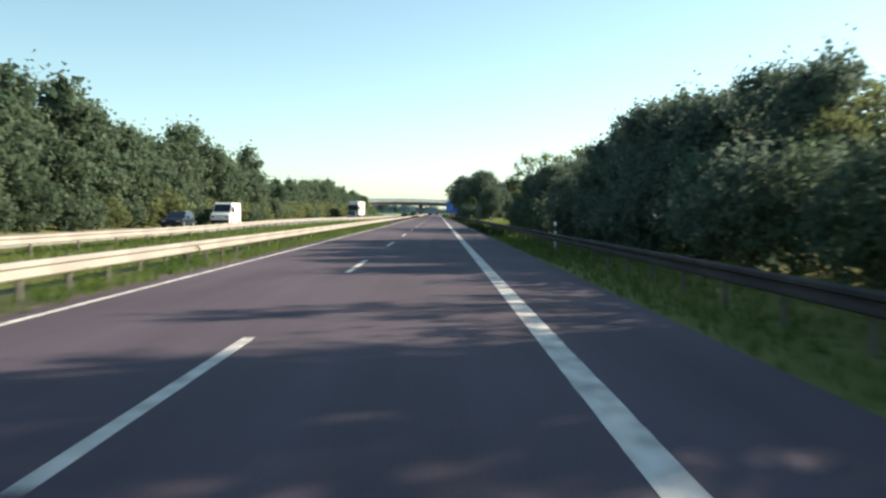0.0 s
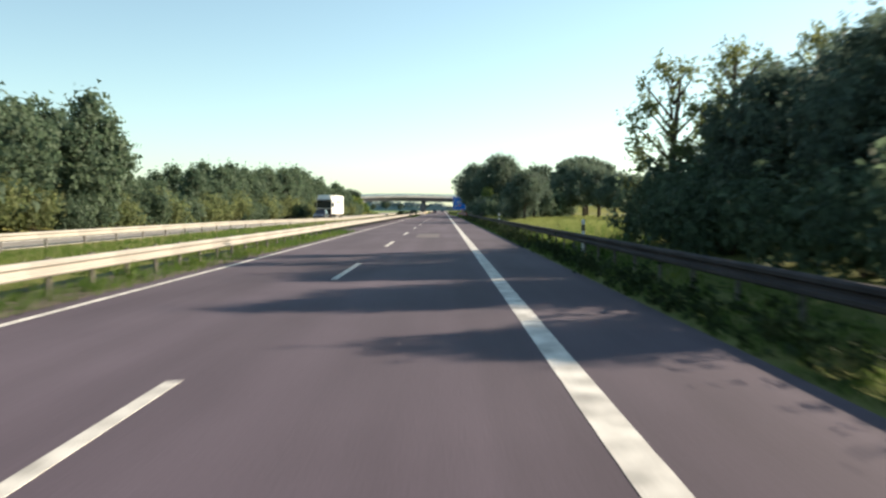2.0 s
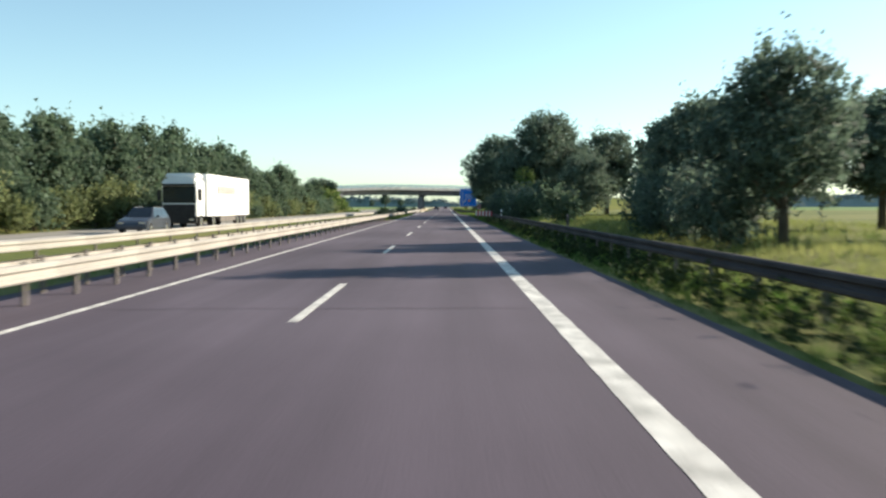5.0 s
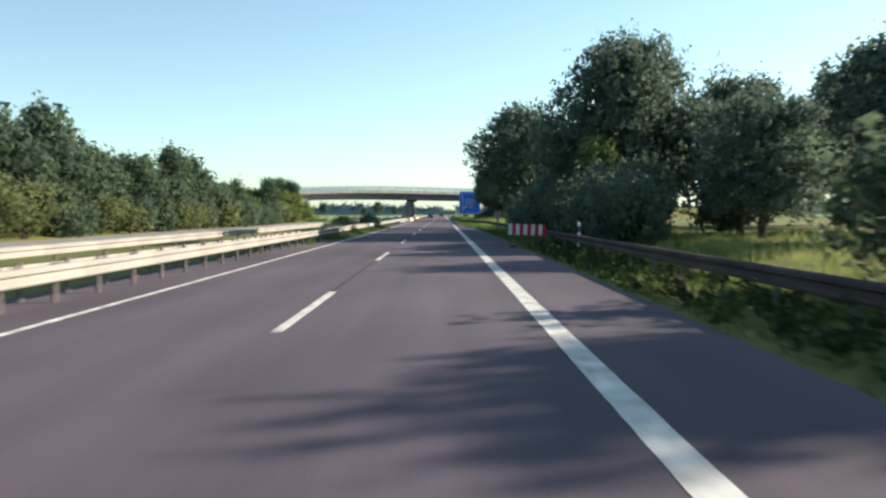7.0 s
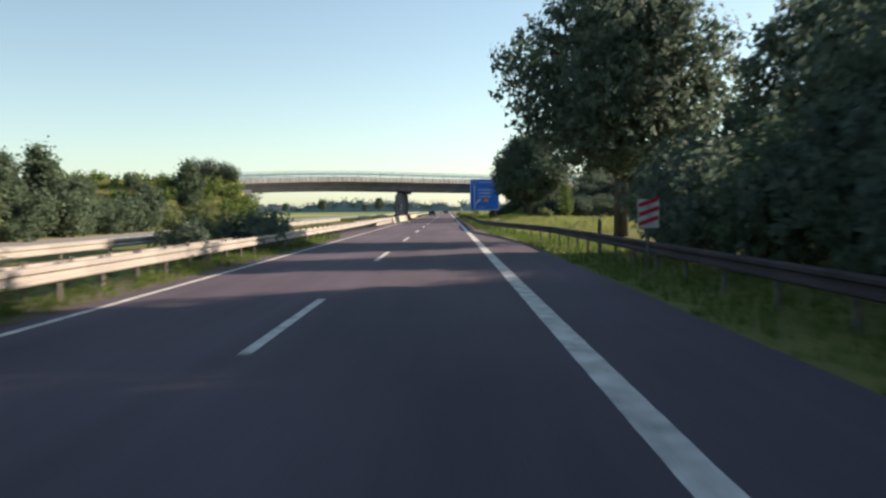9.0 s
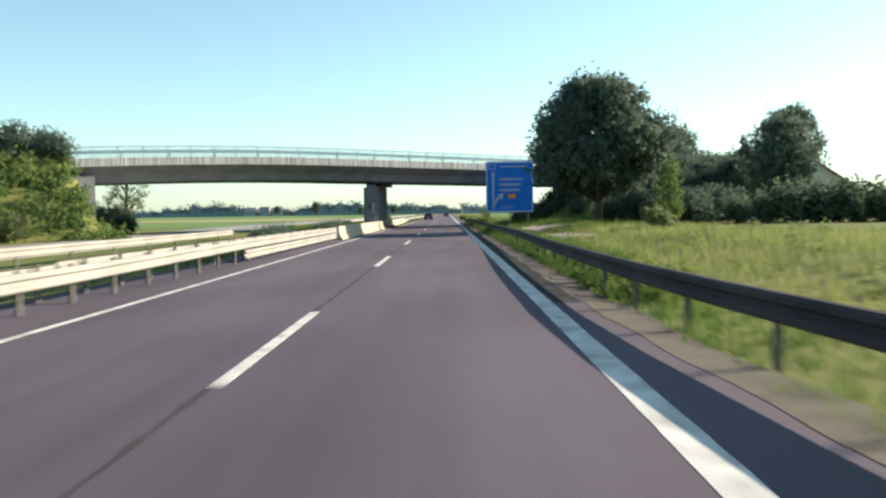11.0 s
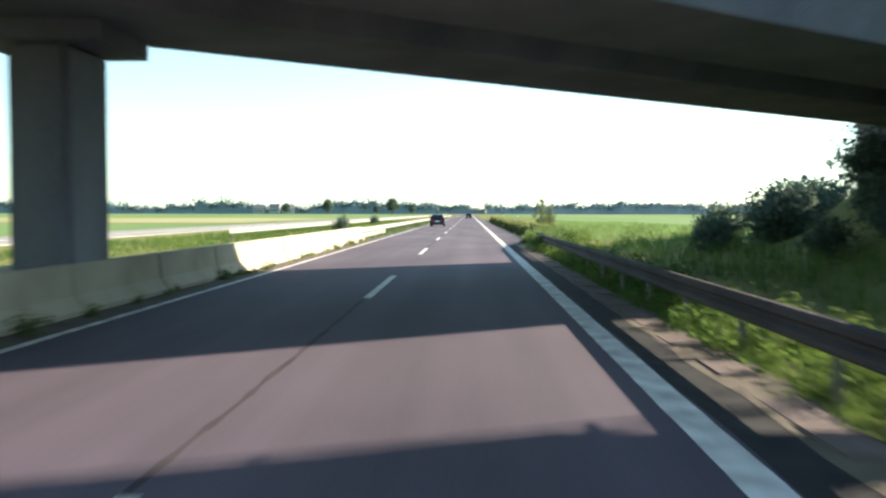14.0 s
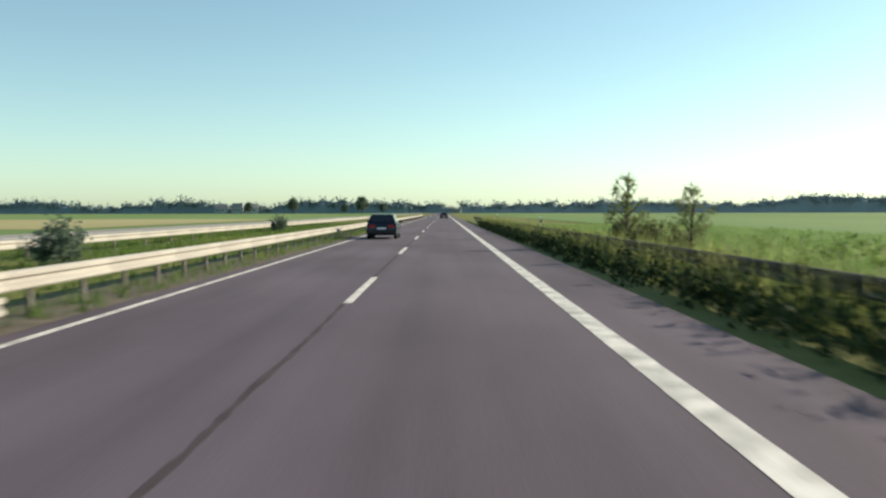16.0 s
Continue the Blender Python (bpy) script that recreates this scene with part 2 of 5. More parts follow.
def lie(x, y):
    """Height of the land: level by the road, a low bank behind the verges, the embankment of the overpass."""
    z = -0.05
    z += 0.45 * smoothstep(8.5, 13, x) * (1 - smoothstep(90, 130, x)) * (1 - smoothstep(430, 470, y))
    z += 0.5 * smoothstep(-22, -27, x) * (1 - smoothstep(300, 340, y))
    z += 0.05 * noise.noise((x * .15, y * .15, 0)) * smoothstep(6, 9, abs(x + 2))
    v = (y - (397.3 + 0.68 * x)) * 0.827
    top = 5.6 - 0.01 * x
    u = x * .827 + (y - 397.3) * .562
    for reach, run in ((x - 21.0, 1.65), (-u - 37.4, .12)):
        cone = top - max(0, abs(v) - 6.5) / 1.6 - max(0, -reach) / run
        fall = max(0, reach - 25) * 0.05
        z = max(z, cone - fall) if cone > 0 else z
    return z


def axis(lo, hi, parts):
    out = [lo]
    for a, b, step in parts:
        out += list(np.arange(a, b, step))
    return out + [hi]


gx = axis(-4000, 4000, [(-2500, -300, 550), (-300, -60, 40), (-60, -22, 1), (-22, 5, 4.5), (5, 60, 1.5), (60, 300, 30), (300, 2600, 500)])
gy = axis(-600, 4900, [(-300, 0, 100), (0, 330, 6), (330, 470, 1.5), (470, 900, 40), (900, 4500, 500)])
gv = [(x, y, lie(x, y)) for y in gy for x in gx]
gn = len(gx)
gf = [(j * gn + i, j * gn + i + 1, (j + 1) * gn + i + 1, (j + 1) * gn + i) for j in range(len(gy) - 1) for i in range(gn - 1)]
tagged(new("ground", mesh_from("ground", gv, gf, GRASS_SOIL, True)), "green and straw-coloured meadow running to the horizon", "ground", kind="structure")

ROAD0, ROAD1 = -80, 1500


def right_edge(y):
    """Edge of the paved shoulder: wide at first, narrow by the lay-by and the overpass, wider after it."""
    return 5.9 - 1.45 * smoothstep(285, 318, y) + 0.9 * smoothstep(428, 440, y)


ys = list(np.arange(ROAD0, 280, 20)) + list(np.arange(280, 450, 2)) + list(np.arange(450, ROAD1 + 1, 30))
rv, rf = [], []
for y in ys:
    e = right_edge(y)
    rv += [(-5.9, y, 0), (e, y, 0), (e + .02, y, -.2), (-5.92, y, -.2)]
for i in range(len(ys) - 1):
    a, b = 4 * i, 4 * i + 4
    for k in range(4):
        rf.append((a + k, a + (k + 1) % 4, b + (k + 1) % 4, b + k))
tagged(new("road", mesh_from("road", rv, [tuple(reversed(f)) for f in rf], ASPHALT)), "worn dark grey asphalt motorway carriageway with two lanes", "road", kind="structure")
for y0, y1 in ((-30, 122), (230, 302), (437, 700)):
    sheet("median_strip", -5.9, -3.95, y0, y1, .006, EARTH, 1, 1, "dry earth strip under the median guardrail", "verge")


def opposite(y):
    """Sideways shift of the opposite carriageway, which draws away past the overpass."""
    return -6.5 * smoothstep(350, 430, y)


def second_rail(y):
    """Line of the rail on the far side of the central reservation, which varies in width."""
    return -11.4 - 2.8 * smoothstep(40, 95, y) + 4.7 * smoothstep(122, 165, y) - 1.6 * smoothstep(285, 320, y) - 1.5 * smoothstep(400, 436, y)


def opposite_band(name, x0, x1, z, mat, label, category):
    ys = list(np.arange(ROAD0, 350, 10)) + list(np.arange(350, 440, 4)) + list(np.arange(440, ROAD1 + 1, 20))
    v = [(x + opposite(y), y, h) for y in ys for x, h in ((x0, z), (x1, z), (x1, z - .05), (x0, z - .05))]
    f = [(4 * i + k, 4 * i + (k + 1) % 4, 4 * i + 4 + (k + 1) % 4, 4 * i + 4 + k) for i in range(len(ys) - 1) for k in range(4)]
    tagged(new(name, mesh_from(name, v, [tuple(reversed(q)) for q in f], mat)), label, category, kind="structure")


opposite_band("opposite_road", -23.0, -14.9, 0.0, ASPHALT_SUNLIT, "opposite carriageway, sunlight put into its pale asphalt colour", "road")
opposite_band("opposite_edge_line", -15.4, -15.25, .005, PAINT, "thin white line on the opposite carriageway", "road marking")
opposite_band("opposite_shoulder_line", -18.6, -18.3, .005, PAINT, "wide white line on the opposite carriageway", "road marking")


ev, ef = [], []
for i, y in enumerate(np.arange(300, 434, 1.0)):
    e = right_edge(y)
    ev += [(e - .05 - .04 * math.sin(y * 1.7), y, .005), (e + .62 + .1 * math.sin(y * .9), y, -.015)]
    if i:
        ef.append((2 * i - 2, 2 * i - 1, 2 * i + 1, 2 * i))
tagged(new("verge_edge", mesh_from("verge_edge", ev, ef, EARTH)), "dry earth strip at the edge of the asphalt", "verge", kind="structure")


def line_strip(name, x0, x1, y0, y1, label):
    r = random.Random(int(y0 * 7 + x0 * 11))
    ys = [y0 + .3 * i for i in range(int(min(y1 - y0, 480) / .3))]
    ys = [y for y in ys if y > -15] + [y1]
    if ys[0] > y0:
        ys.insert(0, y0)
    v = []
    for y in ys:
        v += [(x0 + r.uniform(-.005, .005), y, .004), (x1 + r.uniform(-.006, .006), y, .004)]
    me = mesh_from(name, v, [(2 * i, 2 * i + 1, 2 * i + 3, 2 * i + 2) for i in range(len(ys) - 1)], PAINT)
    return tagged(new(name, me), label, "road marking", kind="structure")


for y0, y1 in ((ROAD0, 48.9), (49.1, 186.5), (186.85, 226.25), (226.45, ROAD1)):
    line_strip("edge_line_right", 3.60, 3.90, y0, y1, "wide worn white line along the hard shoulder")
line_strip("edge_line_left", -3.62, -3.47, ROAD0, ROAD1, "thin white line beside the central reservation")
# Shadow of the near rail, laid on the asphalt as a tar-coloured strip.
shade_edge = [(x + .02 * math.sin(y * 1.3 + x * 9), y, .003) for y in np.arange(317, 429, .8) for x in (3.93, 4.40)]
tagged(new("tar_band", mesh_from("tar_band", shade_edge, [(2 * i, 2 * i + 1, 2 * i + 3, 2 * i + 2) for i in range(len(shade_edge) // 2 - 1)], TAR)), "guardrail's shadow painted as a dark band between the white line and the gutter", "road edge", kind="structure")
lanes = thing("lane_line", "broken white lane line of six metre dashes", "road marking", kind="structure")
dash = mesh_of("dash", prism([(-.075, 0), (.075, 0), (.075, .004), (-.075, .004)], 0, 6), PAINT)
for k in range(-5, 46):
    d = part("dash", dash, PAINT, lanes)
    d.location.y = 22 + 18 * k
seams = []
for k in range(4):
    r = random.Random(90 + k)
    w, sv = 0.0, []
    for i in range(49):
        w = .9 * w + r.uniform(-.010, .010)
        h = r.uniform(.020, .050)
        sv += [(w - h, i * .25, .003), (w + h, i * .25, .003)]
    seams.append(mesh_from("joint", sv, [(2 * i, 2 * i + 1, 2 * i + 3, 2 * i + 2) for i in range(48)], TAR_SOFT))
joint = thing("road_joint", "dark tarred joint between the lanes", "road joint", kind="structure")
for k in (10, *range(15, 21), *range(22, 32)):
    d = part("joint", seams[k % 4], TAR_SOFT, joint)
    d.location = (-.03, 28 + 18 * k, 0)


def crack(x0, y0, x1, y1, width, seed):
    """A thin wandering strip of tar from one point to another."""
    r = random.Random(seed)
    n = max(3, int(math.hypot(x1 - x0, y1 - y0) / .45))
    dx, dy = x1 - x0, y1 - y0
    ln = math.hypot(dx, dy)
    nx, ny = -dy / ln, dx / ln
    v, w = [], 0.0
    for i in range(n + 1):
        w = .7 * w + r.uniform(-.06, .06)
        h = width * r.uniform(.35, .65) * (0.3 if i in (0, n) else 1)
        px, py = x0 + dx * i / n, y0 + dy * i / n
        v += [(px + nx * (w - h), py + ny * (w - h), .003), (px + nx * (w + h), py + ny * (w + h), .003)]
    f = [(2 * i, 2 * i + 2, 2 * i + 3, 2 * i + 1) for i in range(n)]
    tagged(new("road_crack", mesh_from("road_crack", v, f, TAR)), "thin dark tarred crack in the asphalt", "road crack", kind="structure")


for i, q in enumerate(((4.5, 183, 4.46, 187.5, .007), (4.46, 187.5, 4.5, 190, .005), (3.92, 92, 5.85, 92.1, .05), (3.4, 186.68, 5.8, 186.68, .05), (4.7, 437.1, 5.25, 437.2, .05), (4.8, 435, 5.3, 435.1, .04),
                       (-3.4, 149.5, 3.5, 149.6, .03), (-2.9, 334.5, -.1, 334.6, .08), (-2.1, 352.2, .05, 352.3, .07))):
    crack(*q, 60 + i)


sheet("repair_patch", .88, 2.25, 106.5, 114, .003, ASPHALT_PATCH, 1, 1, "pale rectangular repair patch in the asphalt", "road patch")


# ---------------------------------------------------------------- barriers
def beam_profile(side, z0=0.44, z1=0.75):
    """A W-shaped rail, open towards the post; side is the way that it faces."""
    h = z1 - z0
    pts = [(0, 0), (.05, .02), (.08, .12), (.08, .30), (.02, .44), (.02, .56), (.08, .70), (.08, .88), (.05, .98), (0, 1)]
    out = [(side * x, z0 + z * h) for x, z in pts]
    back = [(side * (x - .012), z0 + z * h) for x, z in reversed(pts)]
    return out + back


def guardrail(x, y0, y1, side, label, step=2.0, seg=4.0, levels=((0.44, 0.75),)):
    g = thing("guardrail", label, "guardrail", "guardrails along the motorway")
    g.location = (x, y0, 0)
    for z0, z1 in levels:
        me = mesh_of("beam", prism(beam_profile(side, z0, z1), 0, seg - .004), STEEL)
        for i in range(int((y1 - y0) / seg)):
            b = part("beam", me, STEEL, g)
            b.location.y = i * seg
    bm = box(-.03, .03, -.05, .05, -.1, .72)
    box(-.03 + side * .0, .03, -.02, .02, .5, .70, bm=bm)
    pm = mesh_of("post", bm, POST_STEEL)
    n = int((y1 - y0) / step)
    for i in range(n):
        p = part("post", pm, POST_STEEL, g)
        p.location = (-side * .05, i * step + 1, 0)
    return g


guardrail(-4.68, -17, 319, 1, "pale sunlit steel guardrail on posts along the central reservation", 2.0, levels=((0.37, 0.68),))
rising = guardrail(-4.68, 319, 331, 1, "pale steel guardrail rising to the stacked rails", 2.0, levels=((0.37, 0.68),))
rising.matrix_basis = pose(-4.68, 319, 0, .38, 0, -.38)
guardrail(-5.40, 115, 319, -1, "rear beam of the double-sided steel guardrail", 2.0, levels=((0.37, 0.68),))
guardrail(-5.36, 319, 355, -1, "rear beam behind the stacked steel guardrail", 2.0, levels=((0.43, 0.74),))
guardrail(-4.6, 331, 355, 1, "stacked double steel guardrail before the concrete wall", 2.0, levels=((0.10, 0.40), (0.45, 0.76)))
guardrail(-4.6, 435.2, 452, 1, "double steel guardrail beyond the concrete wall", 2.0, levels=((0.10, 0.38), (0.43, 0.74)))
guardrail(-4.6, 451.2, 700, 1, "single steel guardrail beyond the concrete wall", 2.0, levels=((0.43, 0.74),))


def bent_rail(line, y0, y1, label, step=4.0):
    """A rail that follows a bent line, beam by beam."""
    g = thing("guardrail", label, "guardrail", "guardrails along the motorway")
    me = mesh_of("beam", prism(beam_profile(1, .36, .67), 0, 4.0), STEEL)
    pm = mesh_of("post", box(-.03, .03, -.05, .05, -.15, .64), POST_STEEL)
    for i in range(int((y1 - y0) / 4)):
        y = y0 + 4 * i
        part("beam", me, STEEL, g).matrix_basis = pose(line(y), y, 0, 0, 0, math.degrees(math.atan2(line(y) - line(y + 4), 4)))
        part("post", pm, POST_STEEL, g).location = (line(y + 1) - .05, y + 1, 0)


bent_rail(second_rail, -20, 356, "second steel guardrail across the grassy central reservation")
bent_rail(second_rail, 436, 700, "second steel guardrail beyond the bridge")


def rail_x(y):
    """Line of the near-side rail: behind the verge, drawn in beside the lay-by, out again past the overpass."""
    return 7.4 - 2.35 * smoothstep(284, 318, y) + .25 * smoothstep(324, 344, y) - .20 * smoothstep(360, 374, y) + 2.05 * smoothstep(423, 440, y)


near_rail = thing("guardrail", "steel guardrail along the grass verge, backlit shade put into its brown colour", "guardrail", "guardrails along the motorway")
# The unlit face of this rail is drawn by its dark base colour.
beam = mesh_of("beam", prism(beam_profile(-1), 0, 4.0), BACKLIT_STEEL)
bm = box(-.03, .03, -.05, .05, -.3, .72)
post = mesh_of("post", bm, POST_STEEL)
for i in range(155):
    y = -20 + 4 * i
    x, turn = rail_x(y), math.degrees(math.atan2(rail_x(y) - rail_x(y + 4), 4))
    b = part("beam", beam, BACKLIT_STEEL, near_rail)
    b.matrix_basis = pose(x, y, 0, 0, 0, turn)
for i in range(232):
    y = -20 + 2.667 * i
    p = part("post", post, POST_STEEL, near_rail)
    p.location = (rail_x(y) + .05, y, 0)

wall = thing("concrete_barrier", "sunlit cream concrete safety wall with dark joints", "concrete barrier")
prof = [(-.30, 0), (.30, 0), (.30, .08), (.14, .30), (.09, .81), (-.09, .81), (-.14, .30), (-.30, .08)]
me = mesh_of("segment", prism(prof, .03, 3.97), CONCRETE)
for i in range(19):
    s = part("segment", me, CONCRETE, wall)
    s.location = (-4.5 + .008 * math.sin(i * 2.3), 357 + 4 * i, 0)
me = mesh_of("segment", prism(prof, .03, 1.97), CONCRETE)
core = mesh_of("joint", prism([(a * .9, b - .03 if b > .5 else b) for a, b in prof], -.08, .08), TAR)
for y in (355, 433):
    part("segment", me, CONCRETE, wall, "short end piece of cream concrete").location = (-4.5, y, 0)
for i in range(20):
    part("joint", core, TAR, wall, "dark open joint").location = (-4.5, 357 + 4 * i, 0)

# ---------------------------------------------------------------- overpass
SKEW = math.atan(0.68)
bridge = thing("overpass_bridge", "grey concrete road bridge on columns crossing over the motorway", "bridge", m=pose(0, 397.3, 0, 0, 0, math.degrees(SKEW)))
HALF = 7.6                      # half the deck's width
NEAR_HALF = 5.6                 # the side towards the start of the road is narrower
U0, U1 = -46.0, 28.0            # ends of the deck along its own axis
FALL = -0.008


def along(bm):
    """Tilts a piece of the bridge to the deck's slight fall."""
    for v in bm.verts:
        v.co.z += sag(v.co.x)
    return bm


def sag(u):
    """Height of the deck's line at u, against its height over the middle."""
    return FALL * u - .0012 * max(0, -u - 12) ** 2


def slab(profile, u0, u1):
    """A profile of (v, z) drawn out along the bridge."""
    bm = prism(profile, u0, u1, 24)
    for v in bm.verts:
        v.co = Vector((v.co.y, -v.co.x, v.co.z))
    return along(bm)


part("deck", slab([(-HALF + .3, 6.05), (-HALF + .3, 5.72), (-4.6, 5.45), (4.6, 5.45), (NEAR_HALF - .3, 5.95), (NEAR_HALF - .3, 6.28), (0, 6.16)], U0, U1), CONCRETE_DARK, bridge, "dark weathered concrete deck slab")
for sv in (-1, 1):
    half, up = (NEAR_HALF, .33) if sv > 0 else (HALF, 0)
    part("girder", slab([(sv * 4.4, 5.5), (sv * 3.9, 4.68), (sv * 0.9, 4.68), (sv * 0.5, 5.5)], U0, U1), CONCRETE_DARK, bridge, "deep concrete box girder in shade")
    fascia = part("fascia", slab([(sv * half, 6.36 + up), (sv * half, 5.68 + up), (sv * (half - .32), 5.68 + up), (sv * (half - .32), 6.05 + up), (sv * (half - 1.3), 6.05 + up), (sv * (half - 1.3), 6.30 + up)], U0, U1), FASCIA, bridge, "pale streaked concrete edge beam")
    rail = part("railing", slab([(sv * half - sv * .2 - .035, 7.30 + up), (sv * half - sv * .2 + .035, 7.30 + up), (sv * half - sv * .2 + .035, 7.24 + up), (sv * half - sv * .2 - .035, 7.24 + up)], U0, U1), RAIL_BLUE, bridge, "blue-grey steel railing")
    part("lower_rail", slab([(sv * half - sv * .2 - .02, 6.50 + up), (sv * half - sv * .2 + .02, 6.50 + up), (sv * half - sv * .2 + .02, 6.46 + up), (sv * half - sv * .2 - .02, 6.46 + up)], U0, U1), RAIL_BLUE, rail)
    pm = mesh_of("railing_post", box(-.04, .04, -.03, .03, 6.3 + up, 7.25 + up), RAIL_BLUE)
    bv, bf = [], []
    for i in range(int((U1 - U0) / 2)):
        u = U0 + .5 + 2 * i
        p = part("railing_post", pm, RAIL_BLUE, rail)
        p.location = (u, -sv * (half - .2), sag(u))
        for k in range(1, 14):
            w = u + k * .1428
            v, z = -sv * (half - .2), sag(w)
            o = len(bv)
            bv += [(w - .013, v - .013, z + up + 6.48), (w + .013, v - .013, z + up + 6.48), (w + .013, v + .013, z + up + 6.48), (w - .013, v + .013, z + up + 6.48)]
            bv += [(a, b, cc + .78) for a, b, cc in bv[o:o + 4]]
            bf += [(o, o + 1, o + 5, o + 4), (o + 1, o + 2, o + 6, o + 5), (o + 2, o + 3, o + 7, o + 6), (o + 3, o, o + 4, o + 7)]
    tagged(part("railing_infill", mesh_from("railing_infill", bv, bf, RAIL_BLUE), RAIL_BLUE, rail), kind="stuff")
    gb = part("crash_rail", slab([(sv * (half - 1.25) - .05, 6.75 + up), (sv * (half - 1.25) + .05, 6.75 + up), (sv * (half - 1.25) + .05, 7.02 + up), (sv * (half - 1.25) - .05, 7.02 + up)], U0, U1), RAIL_BLUE, bridge, "blue-grey crash rail on the deck")
    for i in range(int((U1 - U0) / 4)):
        p = part("crash_post", mesh_of("crash_post", box(-.05, .05, -.04, .04, 6.2 + up, 6.9 + up), POST_STEEL), POST_STEEL, gb)
        p.location = (U0 + 1 + 4 * i, -sv * (half - 1.25), sag(U0 + 1 + 4 * i))
inv = bridge.matrix_basis.inverted()


def bridge_local(bm):
    for v in bm.verts:
        v.co = inv @ v.co
    return bm


for x0, y0, y1 in ((-6.17, 389.5, 391.0), (-6.0, 393.4, 394.8), (-5.5, 397.1, 398.7)):
    x1 = -4.78 if y0 < 390 else -4.45
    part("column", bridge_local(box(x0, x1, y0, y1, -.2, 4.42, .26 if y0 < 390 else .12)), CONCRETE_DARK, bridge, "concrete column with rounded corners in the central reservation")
    part("bearing", bridge_local(box(x0 + .25, x1 - .3, y0 + .4, y1 - .4, 4.42, 4.75, .03)), BLACK_PLASTIC, bridge)
for x0, x1, z0, z1, mat, text in ((-5.30, -5.06, 2.12, 2.60, SIGN_WHITE, "small weathered white notice plate"), (-5.27, -5.07, 1.60, 1.98, SIGN_WHITE, "small white notice plate"), (-5.62, -5.46, 2.10, 2.48, BLACK_PLASTIC, "small dark junction box")):
    part("notice_plate", bridge_local(box(x0, x1, 389.46, 389.497, z0, z1, .006)), mat, bridge, text)
part("pier_head", bridge_local(box(-6.1, -3.85, 396.9, 399.0, 4.38, 4.74, .012)), CONCRETE_DARK, bridge, "projecting concrete head of the rear column")
part("notice_plate", bridge_local(box(-5.12, -4.95, 388.9, 389.05, 4.95, 5.48, .006)), SIGN_WHITE, bridge, "small pale clearance plate on the girder")
part("footing", bridge_local(box(-6.3, -4.85, 388.4, 400.2, -.2, .70, .1)), CONCRETE, bridge, "low concrete plinth round the columns")
for u, sg in ((24.6, 1), (-36.5, -1)):
    part("abutment", along(box(u - .7 if sg > 0 else u - 3, u + 3 if sg > 0 else u + .7, -5.0 if sg > 0 else -7.5, 6.4 if sg > 0 else 7.5, 0, 5.5 if sg > 0 else 5.15, .05)), CONCRETE_DARK, bridge, "concrete abutment in the embankment")
    for side in (-5.0, 6.4):
        wing = box(u if sg > 0 else u - 6, u + 6 if sg > 0 else u, side - .25, side + .25, 1.5, 5.9, .03)
        part("wing_wall", along(wing), CONCRETE_DARK, bridge)


# ---------------------------------------------------------------- direction sign
def flat_bars(bm, x0, x1, z0, z1, y):
    return box(x0, x1, y - .004, y, z0, z1, bm=bm)


sign = thing("direction_sign", "large blue motorway exit sign with white arrows on posts", "road sign", m=pose(6.06, 391.15, 1.53))
W, HGT = 4.76, 5.10
part("panel", box(0, W, -.02, .03, 0, HGT, .012), SIGN_BLUE, sign, "blue reflective panel")
bm = bmesh.new()
for a, b, d, e in ((.05, W - .05, .05, .10), (.05, W - .05, HGT - .10, HGT - .05), (.05, .10, .10, HGT - .10), (W - .10, W - .05, .10, HGT - .10)):
    flat_bars(bm, a, b, d, e, -.021)
part("border", bm, WHITE_PAINT, sign, "white border line")
bm = bmesh.new()
for x0, x1, z0, z1 in ((.28, .34, 4.3, 4.8), (.96, 1.02, 4.3, 4.8), (.34, .96, 4.3, 4.36), (.34, .96, 4.74, 4.8)):
    flat_bars(bm, x0, x1, z0, z1, -.021)
part("number_frame", bm, SIGN_WHITE, sign, "empty white frame of the road number")


def plate(bm, pts, y):
    """A thin flat shape with the outline (x, z)."""
    a = [bm.verts.new((x, y, z)) for x, z in pts]
    b = [bm.verts.new((x, y - .004, z)) for x, z in pts]
    bm.faces.new(a)
    bm.faces.new(list(reversed(b)))
    for i in range(len(pts)):
        j = (i + 1) % len(pts)
        bm.faces.new((a[i], b[i], b[j], a[j]))


bm = bmesh.new()
flat_bars(bm, .66, .81, .30, 3.69, -.021)
plate(bm, [(.50, 3.69), (.97, 3.69), (.735, 4.12)], -.021)
part("straight_arrow", bm, SIGN_WHITE, sign, "white arrow straight on")
bm = bmesh.new()
arc = [(.85 + .60 * (1 - math.cos(a)), .70 + .96 * math.sin(a)) for a in (0, .25, .5, .75, 1.0, 1.2)]
plate(bm, arc + [(x + .03 + .13 * i / 5, z - .20 - .02 * i / 5) for i, (x, z) in reversed(list(enumerate(arc)))], -.021)
plate(bm, [(1.16, 1.74), (1.80, 1.90), (1.62, 1.28)], -.0255)
part("exit_arrow", bm, SIGN_WHITE, sign, "white arrow bending to the exit")
for x0, x1, z0, z1 in ((1.38, 3.70, 3.20, 3.44), (1.38, 3.55, 2.66, 2.90), (1.38, 3.40, 2.10, 2.34), (1.45, 4.2, 4.52, 4.68)):
    bm, x, k = bmesh.new(), x0, 0
    while x < x1:
        w = (.13, .09, .14, .05, .11)[k % 5]
        flat_bars(bm, x, min(x1, x + w), z0, z1, -.021)
        x, k = x + w + .05, k + 1
    part("lettering", bm, SIGN_WHITE, sign, "row of unreadable white place name")
